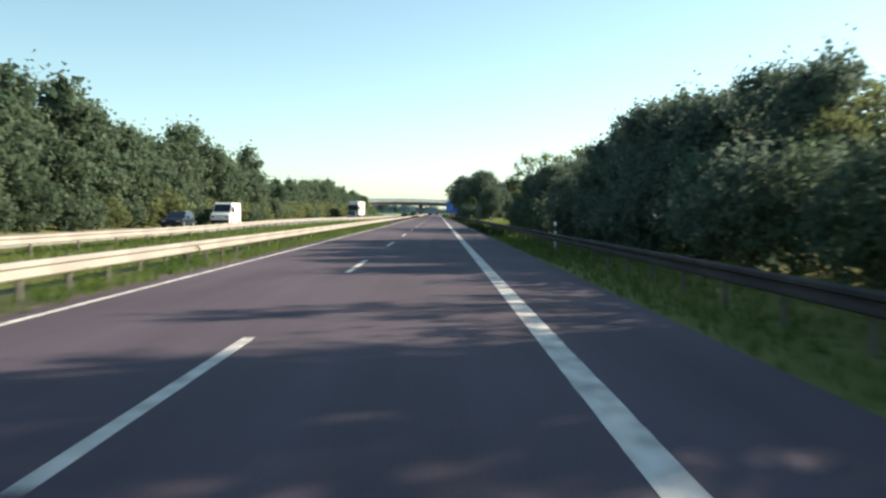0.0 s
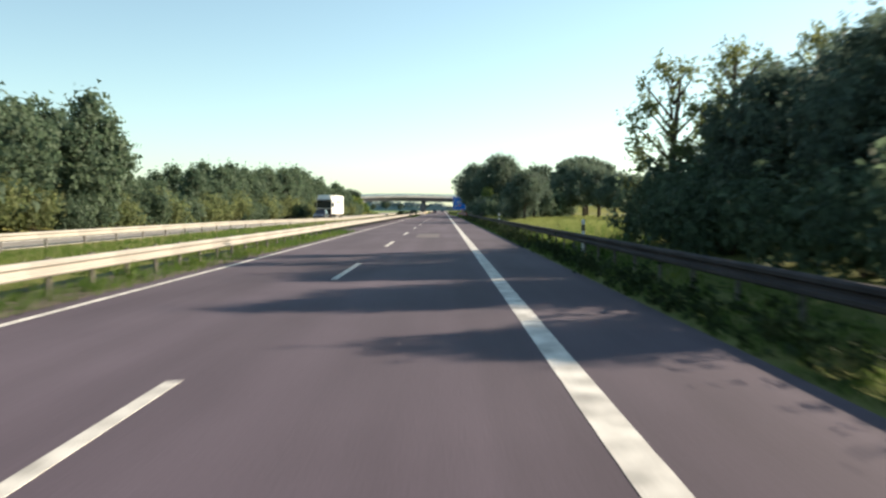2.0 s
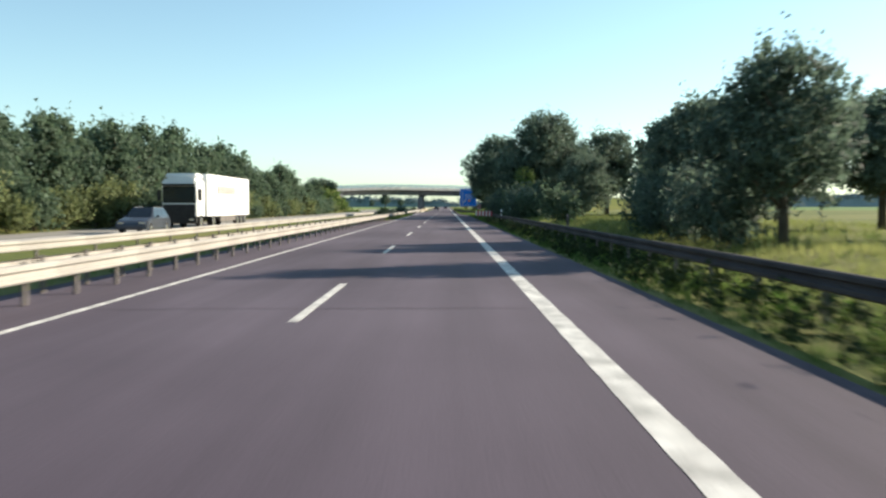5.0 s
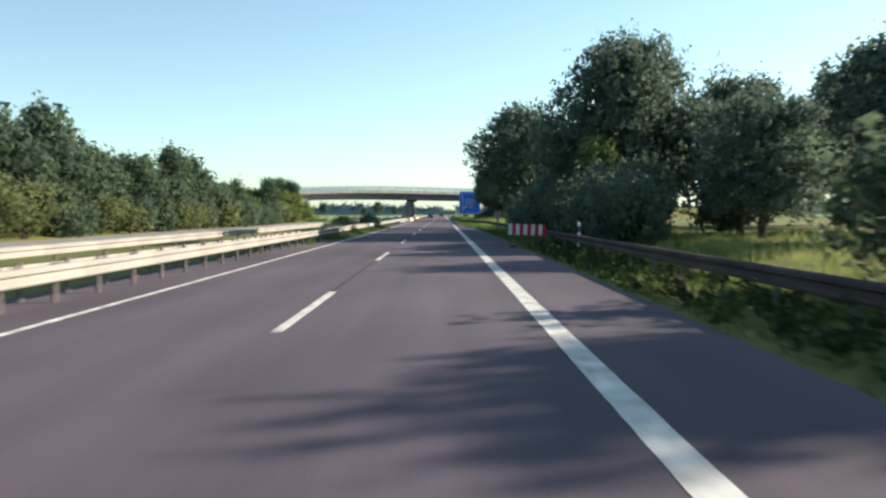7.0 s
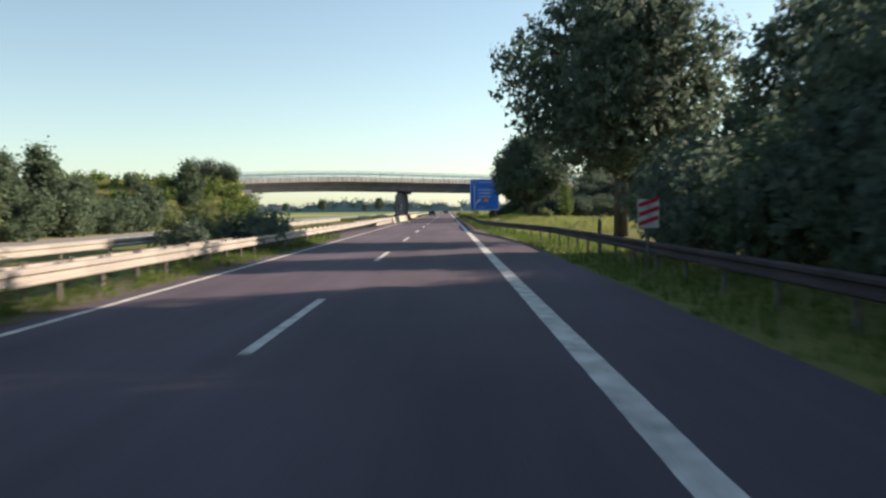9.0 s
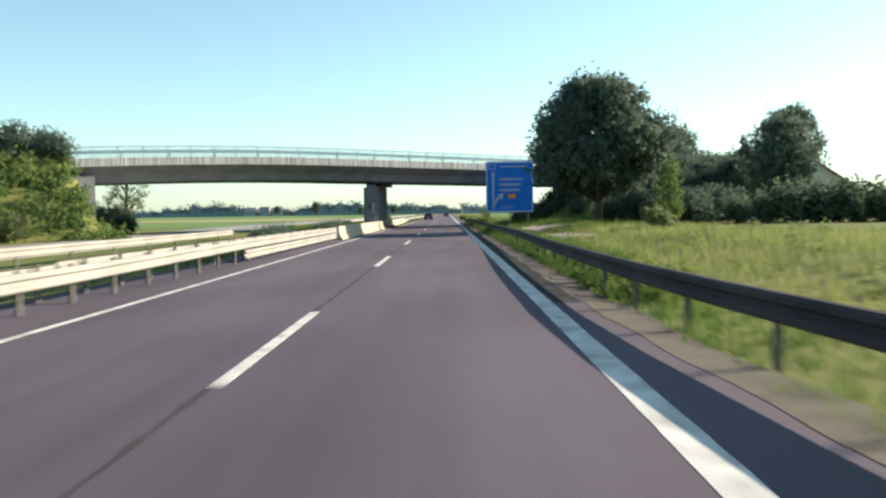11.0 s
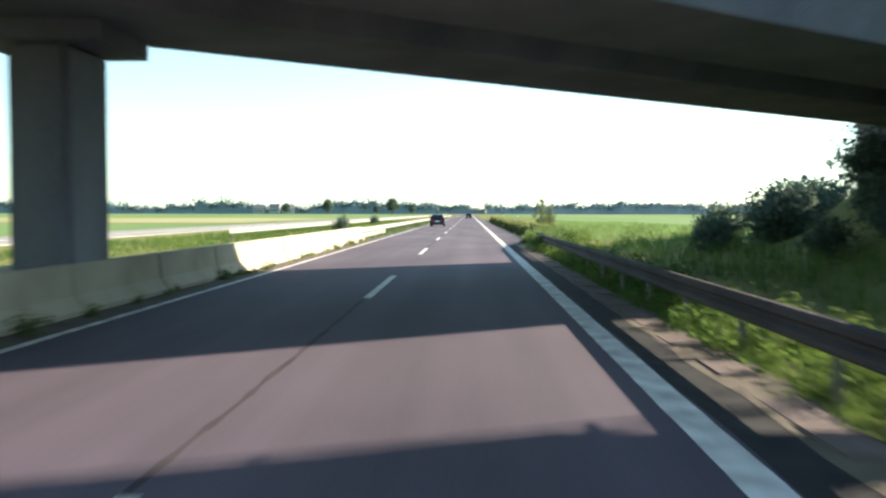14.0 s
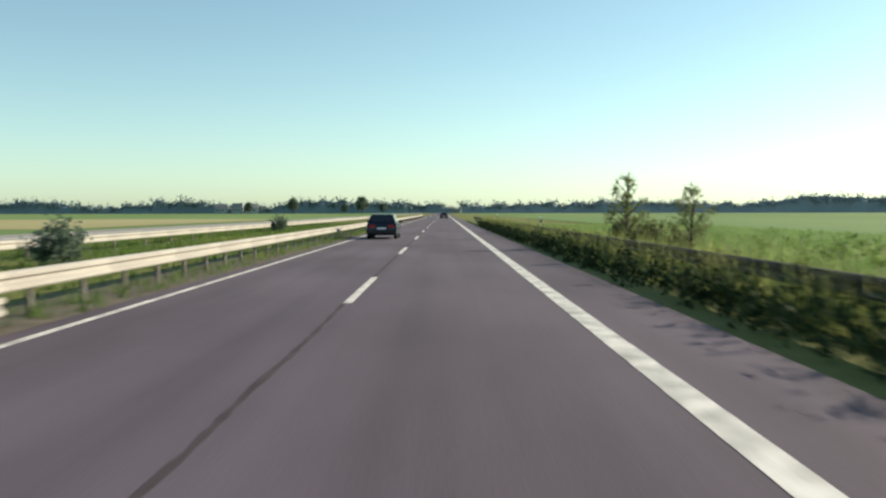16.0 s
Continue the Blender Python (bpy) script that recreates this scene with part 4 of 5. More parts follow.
grass("straw-coloured grass on the meadow", [(8.3, 14, 96, 245, 11), (14, 30, 96, 245, 3), (8.0, 18, 296, 340, 11), (18, 30, 296, 345, 5), (8.8, 12, 338, 352, 12), (11.2, 19, 338, 370, 10), (9.0, 11.2, 361, 369.5, 14), (13, 20, 370, 380, 8)], .34, GRASS_DRY, 5, .010)
grass("tall green grass behind the verge", [(8.5, 16, 90, 112, 3), (7.35, 9.5, 436, 560, 26), (8.2, 13, 386, 428, 5), (9.6, 16, 361, 369, 5), (11.5, 24, 384, 406, 7)], .52, GRASS, 6, .010)
grass("light green meadow grass beyond the guardrail", [(9.3, 30, 424, 545, 5.5)], .34, GRASS_LIGHT, 7, .011)
grass("tall straw and green grass grown over the guardrail", [(6.45, 7.9, 439, 560, 24)], .86, GRASS_DRY, 8, .010)
sheet("barrier_foot", -4.19, -3.66, 392, 434, .006, EARTH, 1, 1, "brown dirt along the foot of the concrete wall", "verge")
wr = np.random.default_rng(9)
weeds = []
for x0, x1, y0, y1, n in ((5.1, 6.0, 316, 428, 420), (6.3, 8.4, 20, 250, 260), (7.6, 9.6, 432, 530, 160), (-5.1, -4.2, 0, 110, 120), (-5.2, -4.3, 234, 296, 90), (9, 24, 105, 240, 180)):
    for i in range(n):
        x, y, s = wr.uniform(x0, x1), wr.uniform(y0, y1), wr.uniform(.10, .30)
        weeds.append((x, y, lie(x, y) + s * .6, s, s * .9))
tagged(new("weeds", leaf_mesh("weeds", weeds, 42000, .05, GRASS, 77, .2)), "leafy green weeds and wild plants on the verges", "weeds", kind="stuff")

low = []
for i in range(620):
    x, y, s = 4.97 + .5 * wr.random() ** 1.6, wr.uniform(317, 429), wr.uniform(.10, .24)
    low.append((x, y, lie(x, y) + s * .6, s, s * 1.1))
tagged(new("weeds", leaf_mesh("weeds", low, 40000, .036, GRASS, 79, .25)), "green weeds growing over the gutter slabs", "weeds", kind="stuff")
rank = []
for i in range(1500):
    x, y, s = 5.30 + 1.3 * wr.random(), wr.uniform(316, 430), wr.uniform(.16, .36)
    rank.append((x, y, lie(x, y) + s * .7, s, s * 1.15))
tagged(new("weeds", leaf_mesh("weeds", rank, 95000, .042, GRASS, 80, .25)), "rank knee-high green weeds under and behind the guardrail", "weeds", kind="stuff")
# These weeds draw the shaded strip below the rail by their dark colour.
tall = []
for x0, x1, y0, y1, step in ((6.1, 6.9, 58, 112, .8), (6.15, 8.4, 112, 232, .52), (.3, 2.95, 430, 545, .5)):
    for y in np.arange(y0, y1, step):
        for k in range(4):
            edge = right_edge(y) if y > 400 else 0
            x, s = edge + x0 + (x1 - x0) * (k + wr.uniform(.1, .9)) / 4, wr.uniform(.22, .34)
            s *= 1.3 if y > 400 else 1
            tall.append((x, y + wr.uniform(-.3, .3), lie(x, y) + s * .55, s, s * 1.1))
tagged(new("tall_weeds", leaf_mesh("tall_weeds", tall, 90000, .065, BACKLIT_WEED, 78, .3)), "dense knee-high weeds under the guardrail, backlit shade put into their dark colour", "weeds", kind="stuff")

nettles = []
for i in range(110):
    x, y, s = 0, wr.uniform(420, 438), wr.uniform(.12, .30)
    x = rail_x(y) + wr.uniform(-.55, .9)
    nettles.append((x, y, lie(x, y) + wr.uniform(.1, .72), s, s * 1.2))
tagged(new("weeds", leaf_mesh("weeds", nettles, 22000, .042, LEAF_LIGHT, 83, .3)), "tall green nettles growing round the bend of the guardrail", "weeds", kind="stuff")
tufts = []
for i in range(70):
    x, y, s = wr.uniform(-4.16, -3.85), wr.uniform(394, 436), wr.uniform(.03, .10) * (2.0 if i % 9 == 0 else 1)
    tufts.append((x, y, s * .6, s * 1.3, s))
tagged(new("weeds", leaf_mesh("weeds", tufts, 6000, .03, LEAF_OLIVE, 84, .25)), "dry brownish tufts along the foot of the concrete wall", "weeds", kind="stuff")
docks = []
for i in range(150):
    x, y, s = wr.uniform(8.2, 22), wr.uniform(298, 352), wr.uniform(.12, .34)
    docks.append((x, y, lie(x, y) + s * .5, s * 1.2, s))
tagged(new("weeds", leaf_mesh("weeds", docks, 9000, .06, LEAF_OLIVE, 82, .25)), "brownish wild plants scattered over the meadow", "weeds", kind="stuff")
herbs = []
for i in range(190):
    x, y, s = 8.6 + 16 * wr.random() ** 1.4, wr.uniform(426, 500), wr.uniform(.10, .32)
    herbs.append((x, y, lie(x, y) + s * .8, s * 1.3, s * 1.2))
tagged(new("weeds", leaf_mesh("weeds", herbs, 26000, .05, LEAF_LIGHT, 85, .25)), "light green wild herbs standing in the grass beyond the guardrail", "weeds", kind="stuff")
scrub = []
for i in range(330):
    u, v = -36.2 - 26 * wr.random() ** 1.4, -17 + 14 * wr.random()
    if i < 60:
        u, v = -36.9 - .4 * wr.random(), wr.uniform(-4.5, 7)
    x, y, s = u * .827 - v * .562, 397.3 + u * .562 + v * .827, wr.uniform(.55, 1.0)
    z = lie(x, y) if i >= 60 else wr.uniform(.3, 4.6)
    scrub.append((x, y, z + .15, s, s * .8))
tagged(new("scrub", leaf_mesh("scrub", scrub, 60000, .15, LEAF_LIGHT, 81, .35)), "low light green scrub covering the far embankment", "scrub", kind="stuff")

# ---------------------------------------------------------------- far land
sheet("crop_field_left", -900, -30, 420, 1500, -.02, FIELD_GREEN, 1, 1, "green crop field beyond the opposite carriageway", "field")
sheet("stubble_field_left", -900, -34, 520, 640, 0.02, FIELD_PALE, 1, 1, "pale stubble strip in the fields", "field")
sheet("crop_field_right", 22, 700, 470, 1400, .02, FIELD_GREEN, 1, 1, "bright green crop field beside the motorway", "field")


def far_wood(name, x0, x1, y, tall, seed, label, rise=0.0, mat=HAZED_WOOD):
    """A long belt of distant trees: a lumpy body with a fringe of leaf clumps; rise lifts its far end."""
    r = random.Random(seed)
    n = int((x1 - x0) / 2.5)
    lobes, v, f = [], [], []
    for i in range(n + 1):
        x = x0 + (x1 - x0) * i / n
        h = tall * (.62 + .42 * noise.noise((x * .011, seed * 3.1, 0)) + .30 * noise.noise((x * .06, seed * 1.7, 2)) + .12 * noise.noise((x * .23, seed, 4))) + rise * i / n
        h = max(h, tall * .25)
        deep = 9 + 4 * noise.noise((x * .05, 7, seed))
        v += [(x, y - deep, -1), (x, y - deep * .7, h * .62), (x, y, h * .92), (x, y + deep, -1)]
        if i:
            f += [(4 * i - 4 + k, 4 * i + k, 4 * i + k + 1, 4 * i - 3 + k) for k in range(3)]
        if i % 2 == 0:
            lobes.append((x, y - deep * .3, h * .72, 4.5 + 2 * r.random(), h * .30))
    leaves = leaf_mesh(name, lobes, 120 * len(lobes), 1.3, mat, seed, .6)
    bm = bmesh.new()
    bm.from_mesh(leaves)
    bpy.data.meshes.remove(leaves)
    base = [bm.verts.new(p) for p in v]
    for q in f:
        bm.faces.new([base[k] for k in q])
    me = bpy.data.meshes.new(name)
    bm.to_mesh(me)
    bm.free()
    me.materials.append(mat)
    tagged(new(name, me), label, "wood", kind="stuff")


# The haze over these belts lies in their pale material colours.
far_wood("far_wood", -900, -40, 1500, 19, 1, "distant continuous line of trees on the horizon, haze put into its colour")
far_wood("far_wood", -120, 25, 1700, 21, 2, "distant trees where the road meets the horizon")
far_wood("far_wood", 25, 900, 1600, 18, 3, "distant wooded rise on the horizon, haze put into its colour", 14, HAZED_RIDGE)


def far_house(x, y, w, h, turn):
    t = thing("house", "distant pale house with a tiled gable roof among trees", "house", "houses on the horizon", m=pose(x, y, -1, 0, 0, turn))
    part("wall", box(-w / 2, w / 2, -4, 4, 0, h, .1), HAZED_RENDER, t)
    bm = bmesh.new()
    a = [bm.verts.new(p) for p in ((-w / 2 - .5, -4.6, h), (-w / 2 - .5, 4.6, h), (-w / 2 - .5, 0, h + 4.5))]
    b = [bm.verts.new((w / 2 + .5, p.co.y, p.co.z)) for p in a]
    bm.faces.new(a), bm.faces.new(list(reversed(b)))
    for i in range(3):
        bm.faces.new((a[i], b[i], b[(i + 1) % 3], a[(i + 1) % 3]))
    part("roof", bm, HAZED_ROOF, t, "grey tiled gable roof, haze put into its colour")
    for k in range(3):
        part("window", box(-w / 2 + w * (k + .7) / 4 - .6, -w / 2 + w * (k + .7) / 4 + .6, -4.08, -3.95, h * .45, h * .75, .03), GLASS_DARK, t)


for x, y, w, h, turn in ((-262, 1483, 14, 8, 4), (-243, 1485, 12, 9, -6), (-226, 1484, 15, 8, 10)):
    far_house(x, y, w, h, turn)


# ---------------------------------------------------------------- roadside things
gutter = thing("gutter", "row of worn reddish concrete gutter slabs by the road edge", "gutter", kind="structure")
slab_meshes = [mesh_of("gutter_slab", box(-.21, .21, -.48, .48, -.12, .02 + .006 * k, .015), SLAB) for k in range(3)]
for i in range(110):
    if math.sin(i * 2.7) > .35:
        continue
    y = 318.5 + i
    p = part("gutter_slab", slab_meshes[(i * 7) % 3], SLAB, gutter)
    p.matrix_basis = pose(right_edge(y) + .26 + .02 * math.sin(i * 2.3), y, -.014, 0, 1.0 * math.sin(i * 1.7), 4 * math.sin(i * 3.1))

lv, lf, ny = [], [], 60
for j in range(ny + 1):
    y = 351 + 37 * j / ny
    left = 8.3 + .25 * math.sin(y * .7)
    right = 10.6 + .5 * math.sin(y * .31) - 1.7 * smoothstep(359.5, 364, y) + 3.3 * smoothstep(368, 374, y) - 1.8 * smoothstep(378, 387, y)
    for k in range(9):
        x = left + (right - left) * k / 8
        lv.append((x, y, lie(x, y) + .05))
for j in range(ny):
    for k in range(8):
        a = j * 9 + k
        lf.append((a, a + 1, a + 10, a + 9))
tagged(new("lay_by", mesh_from("lay_by", lv, lf, GRAVEL, True)), "pale reddish gravel lay-by behind the guardrail", "lay-by", kind="structure")


def delineator(x, y, dark=False):
    d = thing("delineator_post", "roadside marker post, backlit shade put into its dark grey colour" if dark else "white plastic roadside marker post with a black band", "marker post", "marker posts along the verge", m=pose(x, y, lie(x, y) - .02) @ Matrix.Diagonal((1, 1, 1.22, 1)))
    prof = [(-.06, -.04), (.06, -.04), (.05, .05), (0, .075), (-.05, .05)]
    bm = bmesh.new()
    rings = [[bm.verts.new((a * s, b * s, z + (b * .6 if z > .9 else 0))) for a, b in prof] for z, s in ((0, 1.05), (1.03, 1.0))]
    for i in range(5):
        bm.faces.new((rings[0][i], rings[0][(i + 1) % 5], rings[1][(i + 1) % 5], rings[1][i]))
    bm.faces.new(rings[1])
    part("body", bm, POST_STEEL if dark else WHITE_PAINT, d)
    part("band", box(-.064, .064, -.046, .02, .72, .92, .004), BLACK_PLASTIC, d, "black slanting band")
    part("reflector", box(-.03, .03, -.052, -.045, .74, .90, .004), POST_STEEL, d, "dull grey reflector")


for x, y in ((7.75, 39.7), (7.75, 89), (7.75, 139), (7.75, 226), (8.4, 500), (8.4, 550)):
    delineator(x, y)
# Posts seen against the sun: the dark body colour holds their shade.
for x, y in ((7.75, 176.5), (7.75, 278)):
    delineator(x, y, True)

# striped closing board on the verge
board = thing("barrier_board", "red and white striped closing board on low posts", "barrier", m=pose(5.31, 232, 0, 0, 2.0, 3))
for i in range(10):
    x0 = .18 * i
    part("stripe", box(x0 + .0, x0 + .178, -.02, .02, .58, 1.10, .004), RED_PAINT if i % 2 else AGED_WHITE, board, "red stripe" if i % 2 else "white stripe")
for x in (.25, 1.55):
    part("leg", box(x - .03, x + .03, .025, .075, -.05, 1.15, .006), POST_STEEL, board)
    part("foot", box(x - .12, x + .12, -.35, .45, -.05, .07, .02), RUBBER, board)
part("lamp", rod((1.72, 0, 1.10), (1.72, 0, 1.28), .07, .06, 12), BLACK_PLASTIC, board, "small dark warning lamp")

# slanted-stripe marker under the grove
mark = thing("chevron_marker", "white marker plate with slanting red stripes on a post", "road sign", m=pose(6.75, 267, 0, 0, 0, 8))
part("plate", box(0, .52, -.015, .015, 1.12, 1.80, .006), PAINT, mark)
for i in range(3):
    bm = bmesh.new()
    plate(bm, [(.02, 1.16 + .22 * i), (.50, 1.32 + .22 * i), (.50, 1.42 + .22 * i), (.02, 1.26 + .22 * i)], -.016)
    part("stripe", bm, RED_PAINT, mark, "red slanting stripe")
part("post", rod((.26, .05, -.2), (.26, .05, 1.75), .03, sides=8), POST_STEEL, mark)

# barn by the embankment
barn = thing("barn", "small old barn with a pale sunlit gable roof", "barn", m=pose(37, 390, lie(37, 390) - .1))
GW, GE, GA, GL = 5.6, 3.3, 6.9, 11
bm = bmesh.new()
f0 = [bm.verts.new(p) for p in ((-GW, 0, 0), (GW, 0, 0), (GW, 0, GE), (0, 0, GA), (-GW, 0, GE))]
f1 = [bm.verts.new((v.co.x, GL, v.co.z)) for v in f0]
bm.faces.new(f0)
bm.faces.new(list(reversed(f1)))
for i in range(5):
    if i not in (2, 3):
        bm.faces.new((f0[i], f1[i], f1[(i + 1) % 5], f0[(i + 1) % 5]))
part("wall", bm, PLASTER, barn, "weathered plaster walls")
for sg in (-1, 1):
    bm = bmesh.new()
    a = [bm.verts.new(p) for p in ((0, -.4, GA + .08), (sg * (GW + .5), -.4, GE - .28), (sg * (GW + .5), GL + .4, GE - .28), (0, GL + .4, GA + .08))]
    bm.faces.new(a)
    r = bmesh.ops.extrude_face_region(bm, geom=bm.faces[:])
    bmesh.ops.translate(bm, verts=[v for v in r["geom"] if isinstance(v, bmesh.types.BMVert)], vec=(0, 0, .12))
    part("roof", bm, ROOF_TILE, barn, "old tiled roof slope")
part("door", box(-1.2, 1.2, -.05, .02, 0, 2.5, .02), BARK, barn, "dark timber door")
part("window", box(2.6, 3.5, -.03, .02, 1.2, 2.0, .02), GLASS_DARK, barn)


# ---------------------------------------------------------------- vehicles
def wheel(owner, x, y, r=.32, w=.21):
    t = part("wheel", rod((x - w / 2, y, r), (x + w / 2, y, r), r, sides=24), RUBBER, owner, "black tyre")
    sgn = 1 if x > 0 else -1
    part("rim", rod((x + sgn * (w / 2 - .02), y, r), (x + sgn * (w / 2 + .008), y, r), r * .66, r * .6, 16), CHROME, t, "grey alloy rim")


def inset(bm, q, m, off):
    """A thin pane inside the four-cornered face q, lifted off it a little."""
    q = [Vector(p) for p in q]
    n = (q[1] - q[0]).cross(q[3] - q[0]).normalized() * off

    def at(u, v):
        return q[0].lerp(q[1], u).lerp(q[3].lerp(q[2], u), v) + n
    a = [bm.verts.new(at(u, v)) for u, v in ((m[0], m[2]), (m[1], m[2]), (m[1], m[3]), (m[0], m[3]))]
    b = [bm.verts.new(v.co - n * 1.5) for v in a]
    bm.faces.new(a)
    bm.faces.new(list(reversed(b)))
    for i in range(4):
        bm.faces.new((a[i], b[i], b[(i + 1) % 4], a[(i + 1) % 4]))
    return bm


def car(label, paint, m, length=4.6, width=1.78, height=1.47, belt=.92, wagon=True):
    """A car whose tail is at y = 0 and whose nose is at y = length."""
    t = thing("car", label, "car", m=m)
    h = width / 2
    L = length / 4.6
    prof = [(.06, .30), (0, .42), (.02, .70), (.10, belt), (3.35 * L, belt + .02), (4.25 * L, .80), (4.54 * L, .66), (4.6 * L, .48), (4.55 * L, .26), (.2, .22)]
    bm = prism([(-y, z) for y, z in prof], -h, h)
    for v in bm.verts:
        v.co = Vector((v.co.y, -v.co.x, v.co.z))
    for v in bm.verts:
        if v.co.z > belt - .05:
            v.co.x *= .95
    bmesh.ops.recalc_face_normals(bm, faces=bm.faces)
    bmesh.ops.bevel(bm, geom=bm.edges[:], offset=.045, segments=2, affect="EDGES")
    part("body", bm, paint, t, smooth=False)
    tail = .12 if wagon else .55
    lo = [(-h * .93, tail, belt - .01), (h * .93, tail, belt - .01), (h * .93, 3.30 * L, belt - .01), (-h * .93, 3.30 * L, belt - .01)]
    up = [(-h * .70, tail + .42, height - .03), (h * .70, tail + .42, height - .03), (h * .70, 2.45 * L, height - .01), (-h * .70, 2.45 * L, height - .01)]
    bm = bmesh.new()
    a, b = [bm.verts.new(p) for p in lo], [bm.verts.new(p) for p in up]
    bm.faces.new(b)
    for i in range(4):
        bm.faces.new((a[i], a[(i + 1) % 4], b[(i + 1) % 4], b[i]))
    bmesh.ops.bevel(bm, geom=[e for e in bm.edges], offset=.04, segments=2, affect="EDGES")
    part("cabin", bm, paint, t, "roof and pillars")
    part("rear_window", inset(bmesh.new(), (lo[0], lo[1], up[1], up[0]), (.09, .91, .14, .88), .012), GLASS_DARK, t, "dark tinted glass")
    part("windscreen", inset(bmesh.new(), (lo[2], lo[3], up[3], up[2]), (.06, .94, .10, .92), .012), GLASS_DARK, t, "dark glass")
    for q in ((lo[1], lo[2], up[2], up[1]), (lo[3], lo[0], up[0], up[3])):
        for u0, u1 in ((.06, .30), (.34, .60), (.64, .92)):
            part("side_window", inset(bmesh.new(), q, (u0, u1, .14, .86), .012), GLASS_DARK, t, "dark side glass")
    for sg in (-1, 1):
        part("tail_lamp", box(sg * h * .62 - .17, sg * h * .62 + .17, -.025, .05, .66, .84, .02), TAIL_RED, t, "red tail lamp")
        part("headlamp", box(sg * h * .70 - .18, sg * h * .70 + .18, 4.42 * L, 4.585 * L, .58, .70, .02), CHROME, t, "clear headlamp")
        part("mirror", box(sg * (h + .09) - .10, sg * (h + .09) + .10, 2.72 * L, 2.86 * L, belt - .02, belt + .13, .03), paint, t, "door mirror")
        if wagon:
            part("roof_rail", box(sg * h * .64 - .02, sg * h * .64 + .02, tail + .6, 2.3 * L, height - .01, height + .035, .01), CHROME, t, "bright roof rail")
        for y in (.82 * L, 3.72 * L):
            wheel(t, sg * (h - .10), y)
    part("bumper", box(-h * .96, h * .96, -.06, .10, .30, .52, .04), BLACK_PLASTIC, t, "dark rear bumper")
    part("number_plate", box(-.26, .26, -.035, .02, .57, .68, .006), WHITE_PAINT, t, "blank pale plate")
    return t


car("dark blue estate car in the overtaking lane", CAR_DARK, pose(-1.95, 490, 0), belt=.95)
car("dark car far ahead in the near lane", CAR_DARK, pose(1.7, 640, 0), 4.3, 1.76, 1.46, .92)
car("grey estate car on the opposite carriageway", CAR_GREY, pose(-15.9, 190.5, 0, 0, 0, 180), 4.5, 1.78, 1.55, .95)


def van(m):
    t = thing("van", "white delivery van on the opposite carriageway", "van", m=m)
    h = .98
    prof = [(0, .32), (0, 2.25), (.12, 2.38), (3.6, 2.38), (3.95, 2.25), (4.65, 1.35), (5.3, 1.12), (5.42, .8), (5.42, .35), (5.2, .26), (.15, .26)]
    bm = prism([(-y, z) for y, z in prof], -h, h)
    for v in bm.verts:
        v.co = Vector((v.co.y * (.93 if v.co.z > 2 else 1), -v.co.x, v.co.z))
    bmesh.ops.recalc_face_normals(bm, faces=bm.faces)
    bmesh.ops.bevel(bm, geom=bm.edges[:], offset=.05, segments=2, affect="EDGES")
    part("body", bm, WHITE_PAINT, t)
    part("windscreen", inset(bmesh.new(), ((h * .92, 4.62, 1.42), (-h * .92, 4.62, 1.42), (-h * .88, 4.0, 2.2), (h * .88, 4.0, 2.2)), (.04, .96, .04, .96), .03), GLASS_DARK, t, "dark windscreen")
    for sg in (-1, 1):
        part("side_window", box(sg * h - .012, sg * h + .012, 3.35, 4.25, 1.38, 1.95, .008), GLASS_DARK, t, "dark cab window")
        part("headlamp", box(sg * .72 - .16, sg * .72 + .16, 5.30, 5.44, .78, .98, .02), CHROME, t)
        part("mirror", box(sg * 1.12 - .1, sg * 1.12 + .1, 4.1, 4.25, 1.35, 1.7, .03), BLACK_PLASTIC, t)
        for y in (.95, 4.4):
            wheel(t, sg * (h - .1), y, .34)
    part("bumper", box(-h, h, 5.36, 5.5, .3, .55, .04), BLACK_PLASTIC, t)


van(pose(-20.0, 95, 0, 0, 0, 180))
car("dark green-grey car passing on the opposite carriageway", CAR_DARK, pose(-19.6, 76, 0, 0, 0, 180), 4.4, 1.76, 1.45, .92)


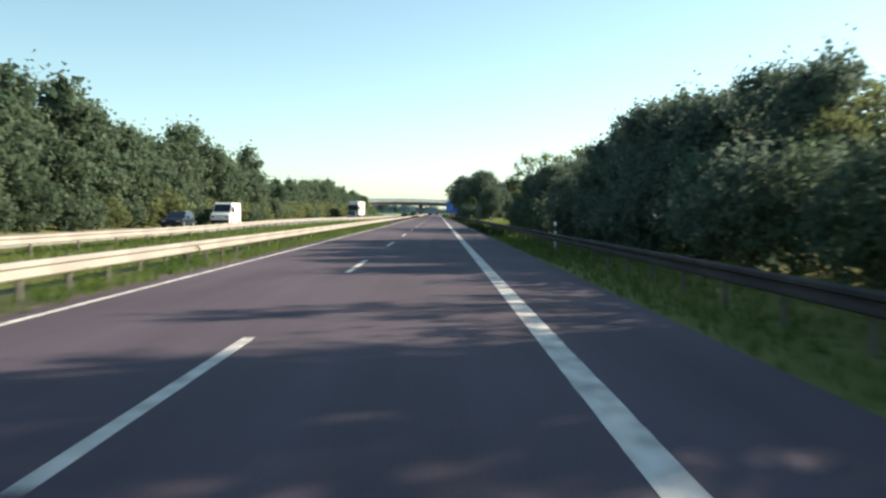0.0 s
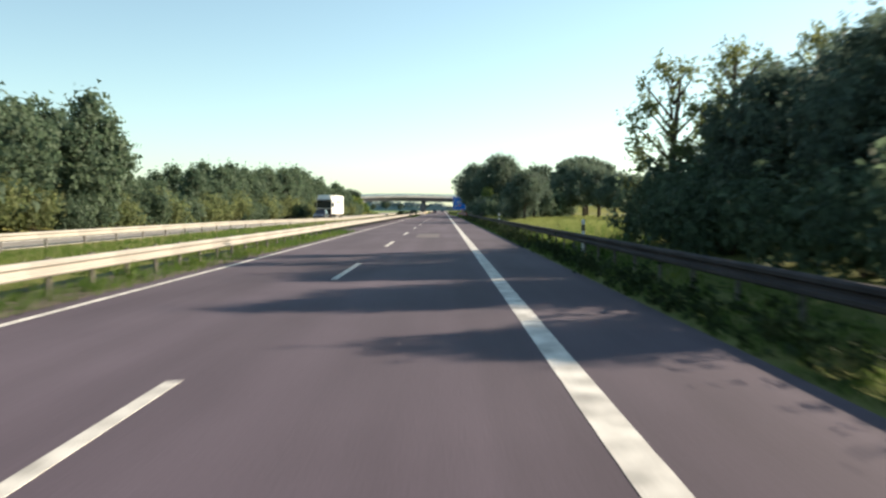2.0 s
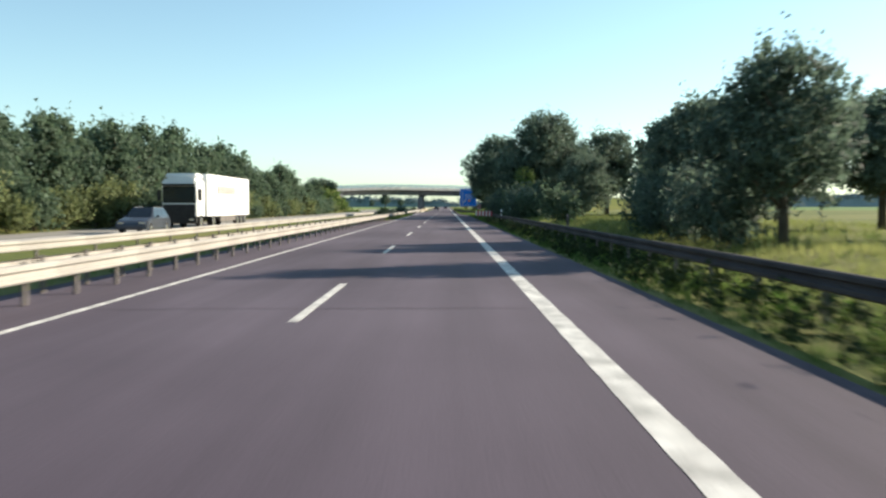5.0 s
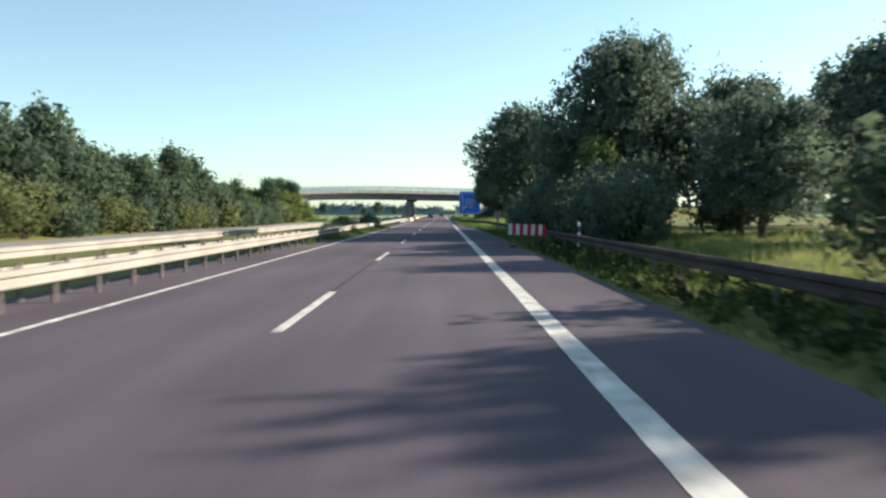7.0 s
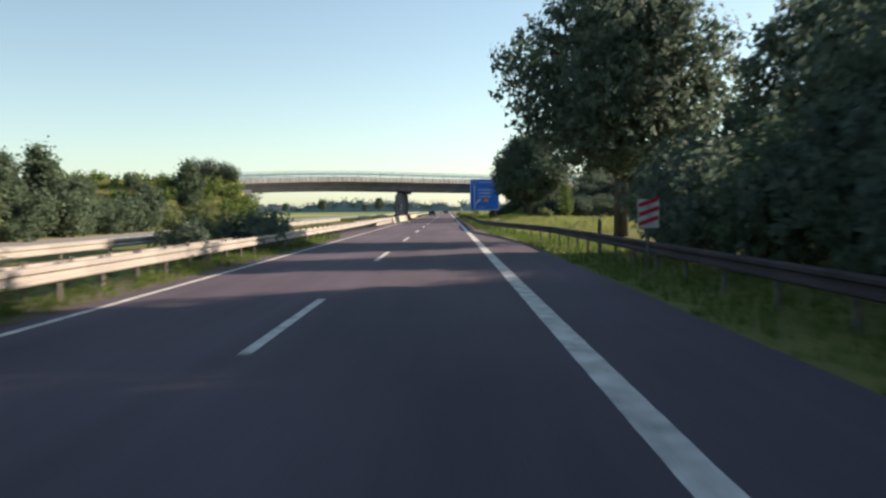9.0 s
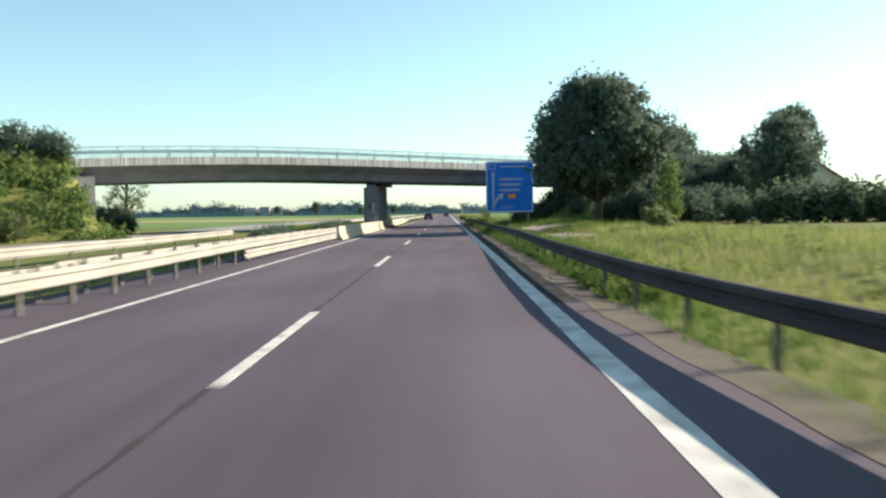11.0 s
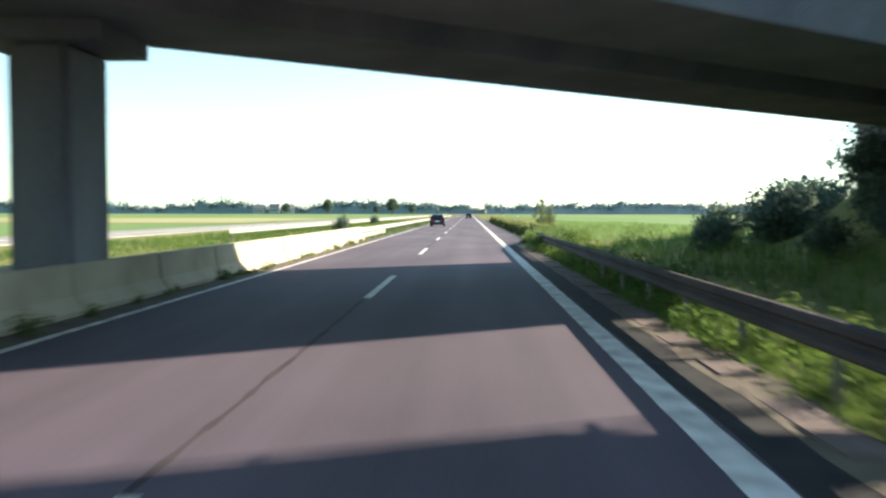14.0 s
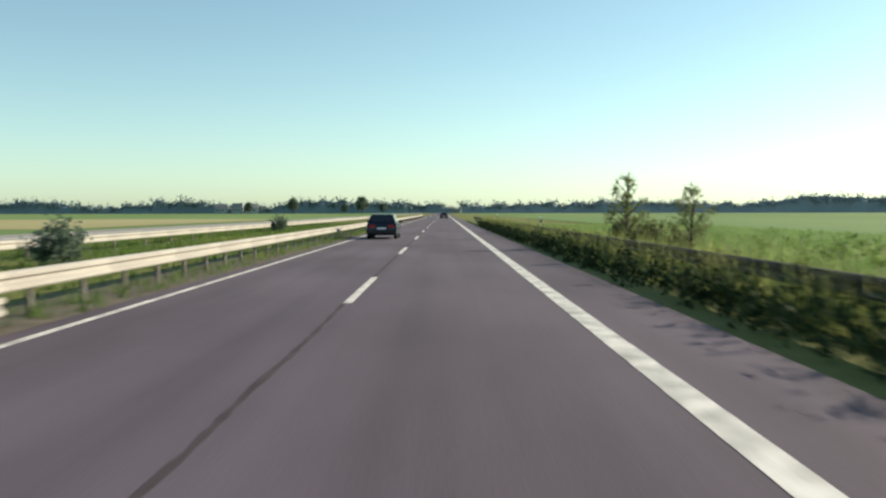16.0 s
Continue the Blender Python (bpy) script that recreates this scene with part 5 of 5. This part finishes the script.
def lorry(m):
    """A box lorry with its nose at y = 0, its tail at y = 16.4, seen on its near flank."""
    t = thing("lorry", "white box lorry with faded red lettering on its flank", "lorry", m=m)
    cab = part("cab", box(-1.22, 1.22, 0, 2.2, .75, 3.55, .14), WHITE_PAINT, t, "white driver's cab")
    part("windscreen", box(-1.14, 1.14, -.02, .03, 1.82, 3.02, .02), GLASS_DARK, cab, "dark windscreen")
    part("grille", box(-1.12, 1.12, -.03, .03, .88, 1.74, .02), BLACK_PLASTIC, cab, "dark grille")
    part("roof_fairing", box(-1.12, 1.12, .5, 2.2, 3.55, 3.95, .12), WHITE_PAINT, cab)
    part("sun_visor", box(-1.15, 1.15, -.22, .02, 3.05, 3.18, .02), BLACK_PLASTIC, cab)
    part("bumper", box(-1.22, 1.22, -.08, .35, .38, .90, .06), BLACK_PLASTIC, cab)
    for sg in (-1, 1):
        part("side_window", box(sg * 1.22 - .015, sg * 1.22 + .015, .45, 1.35, 2.05, 2.85, .01), GLASS_DARK, cab)
        part("mirror", box(sg * 1.45 - .12, sg * 1.45 + .12, .05, .2, 2.0, 2.75, .03), BLACK_PLASTIC, cab)
        part("headlamp", box(sg * .9 - .2, sg * .9 + .2, -.1, .0, .58, .76, .02), CHROME, cab)
    trailer = part("trailer_box", box(-1.26, 1.26, 2.75, 16.4, .86, 3.98, .03), WHITE_PAINT, t, "plain white box body")
    part("frame_rail", box(-.5, .5, .8, 16.2, .60, .86, .03), BLACK_PLASTIC, t)
    for sg in (-1, 1):
        part("side_guard", box(sg * 1.2 - .02, sg * 1.2 + .02, 6.5, 11.5, .45, .95, .01), POST_STEEL, t)
        for y in (1.2, 4.6, 12.2, 13.5, 14.8):
            wheel(t, sg * 1.08, y, .5, .3)
        x, k = 5.6, 0
        bm = bmesh.new()
        while x < 11.4:
            w = (.55, .42, .60, .36)[k % 4]
            box(sg * 1.262 - .003, sg * 1.262 + .003, x, x + w, 2.55, 3.15, bm=bm)
            x, k = x + w + .16, k + 1
        part("lettering", bm, FADED_RED, trailer, "row of unreadable faded red letters")
        bm = bmesh.new()
        for i in range(3):
            box(sg * 1.262 - .003, sg * 1.262 + .003, 13.4 + .3 * i, 13.6 + .3 * i, 2.2 + .2 * i, 2.9 + .2 * i, bm=bm)
        part("emblem", bm, FADED_RED, trailer, "small faded red emblem of slanting strokes")
    return t


lorry(pose(-16.7, 197.8, 0))
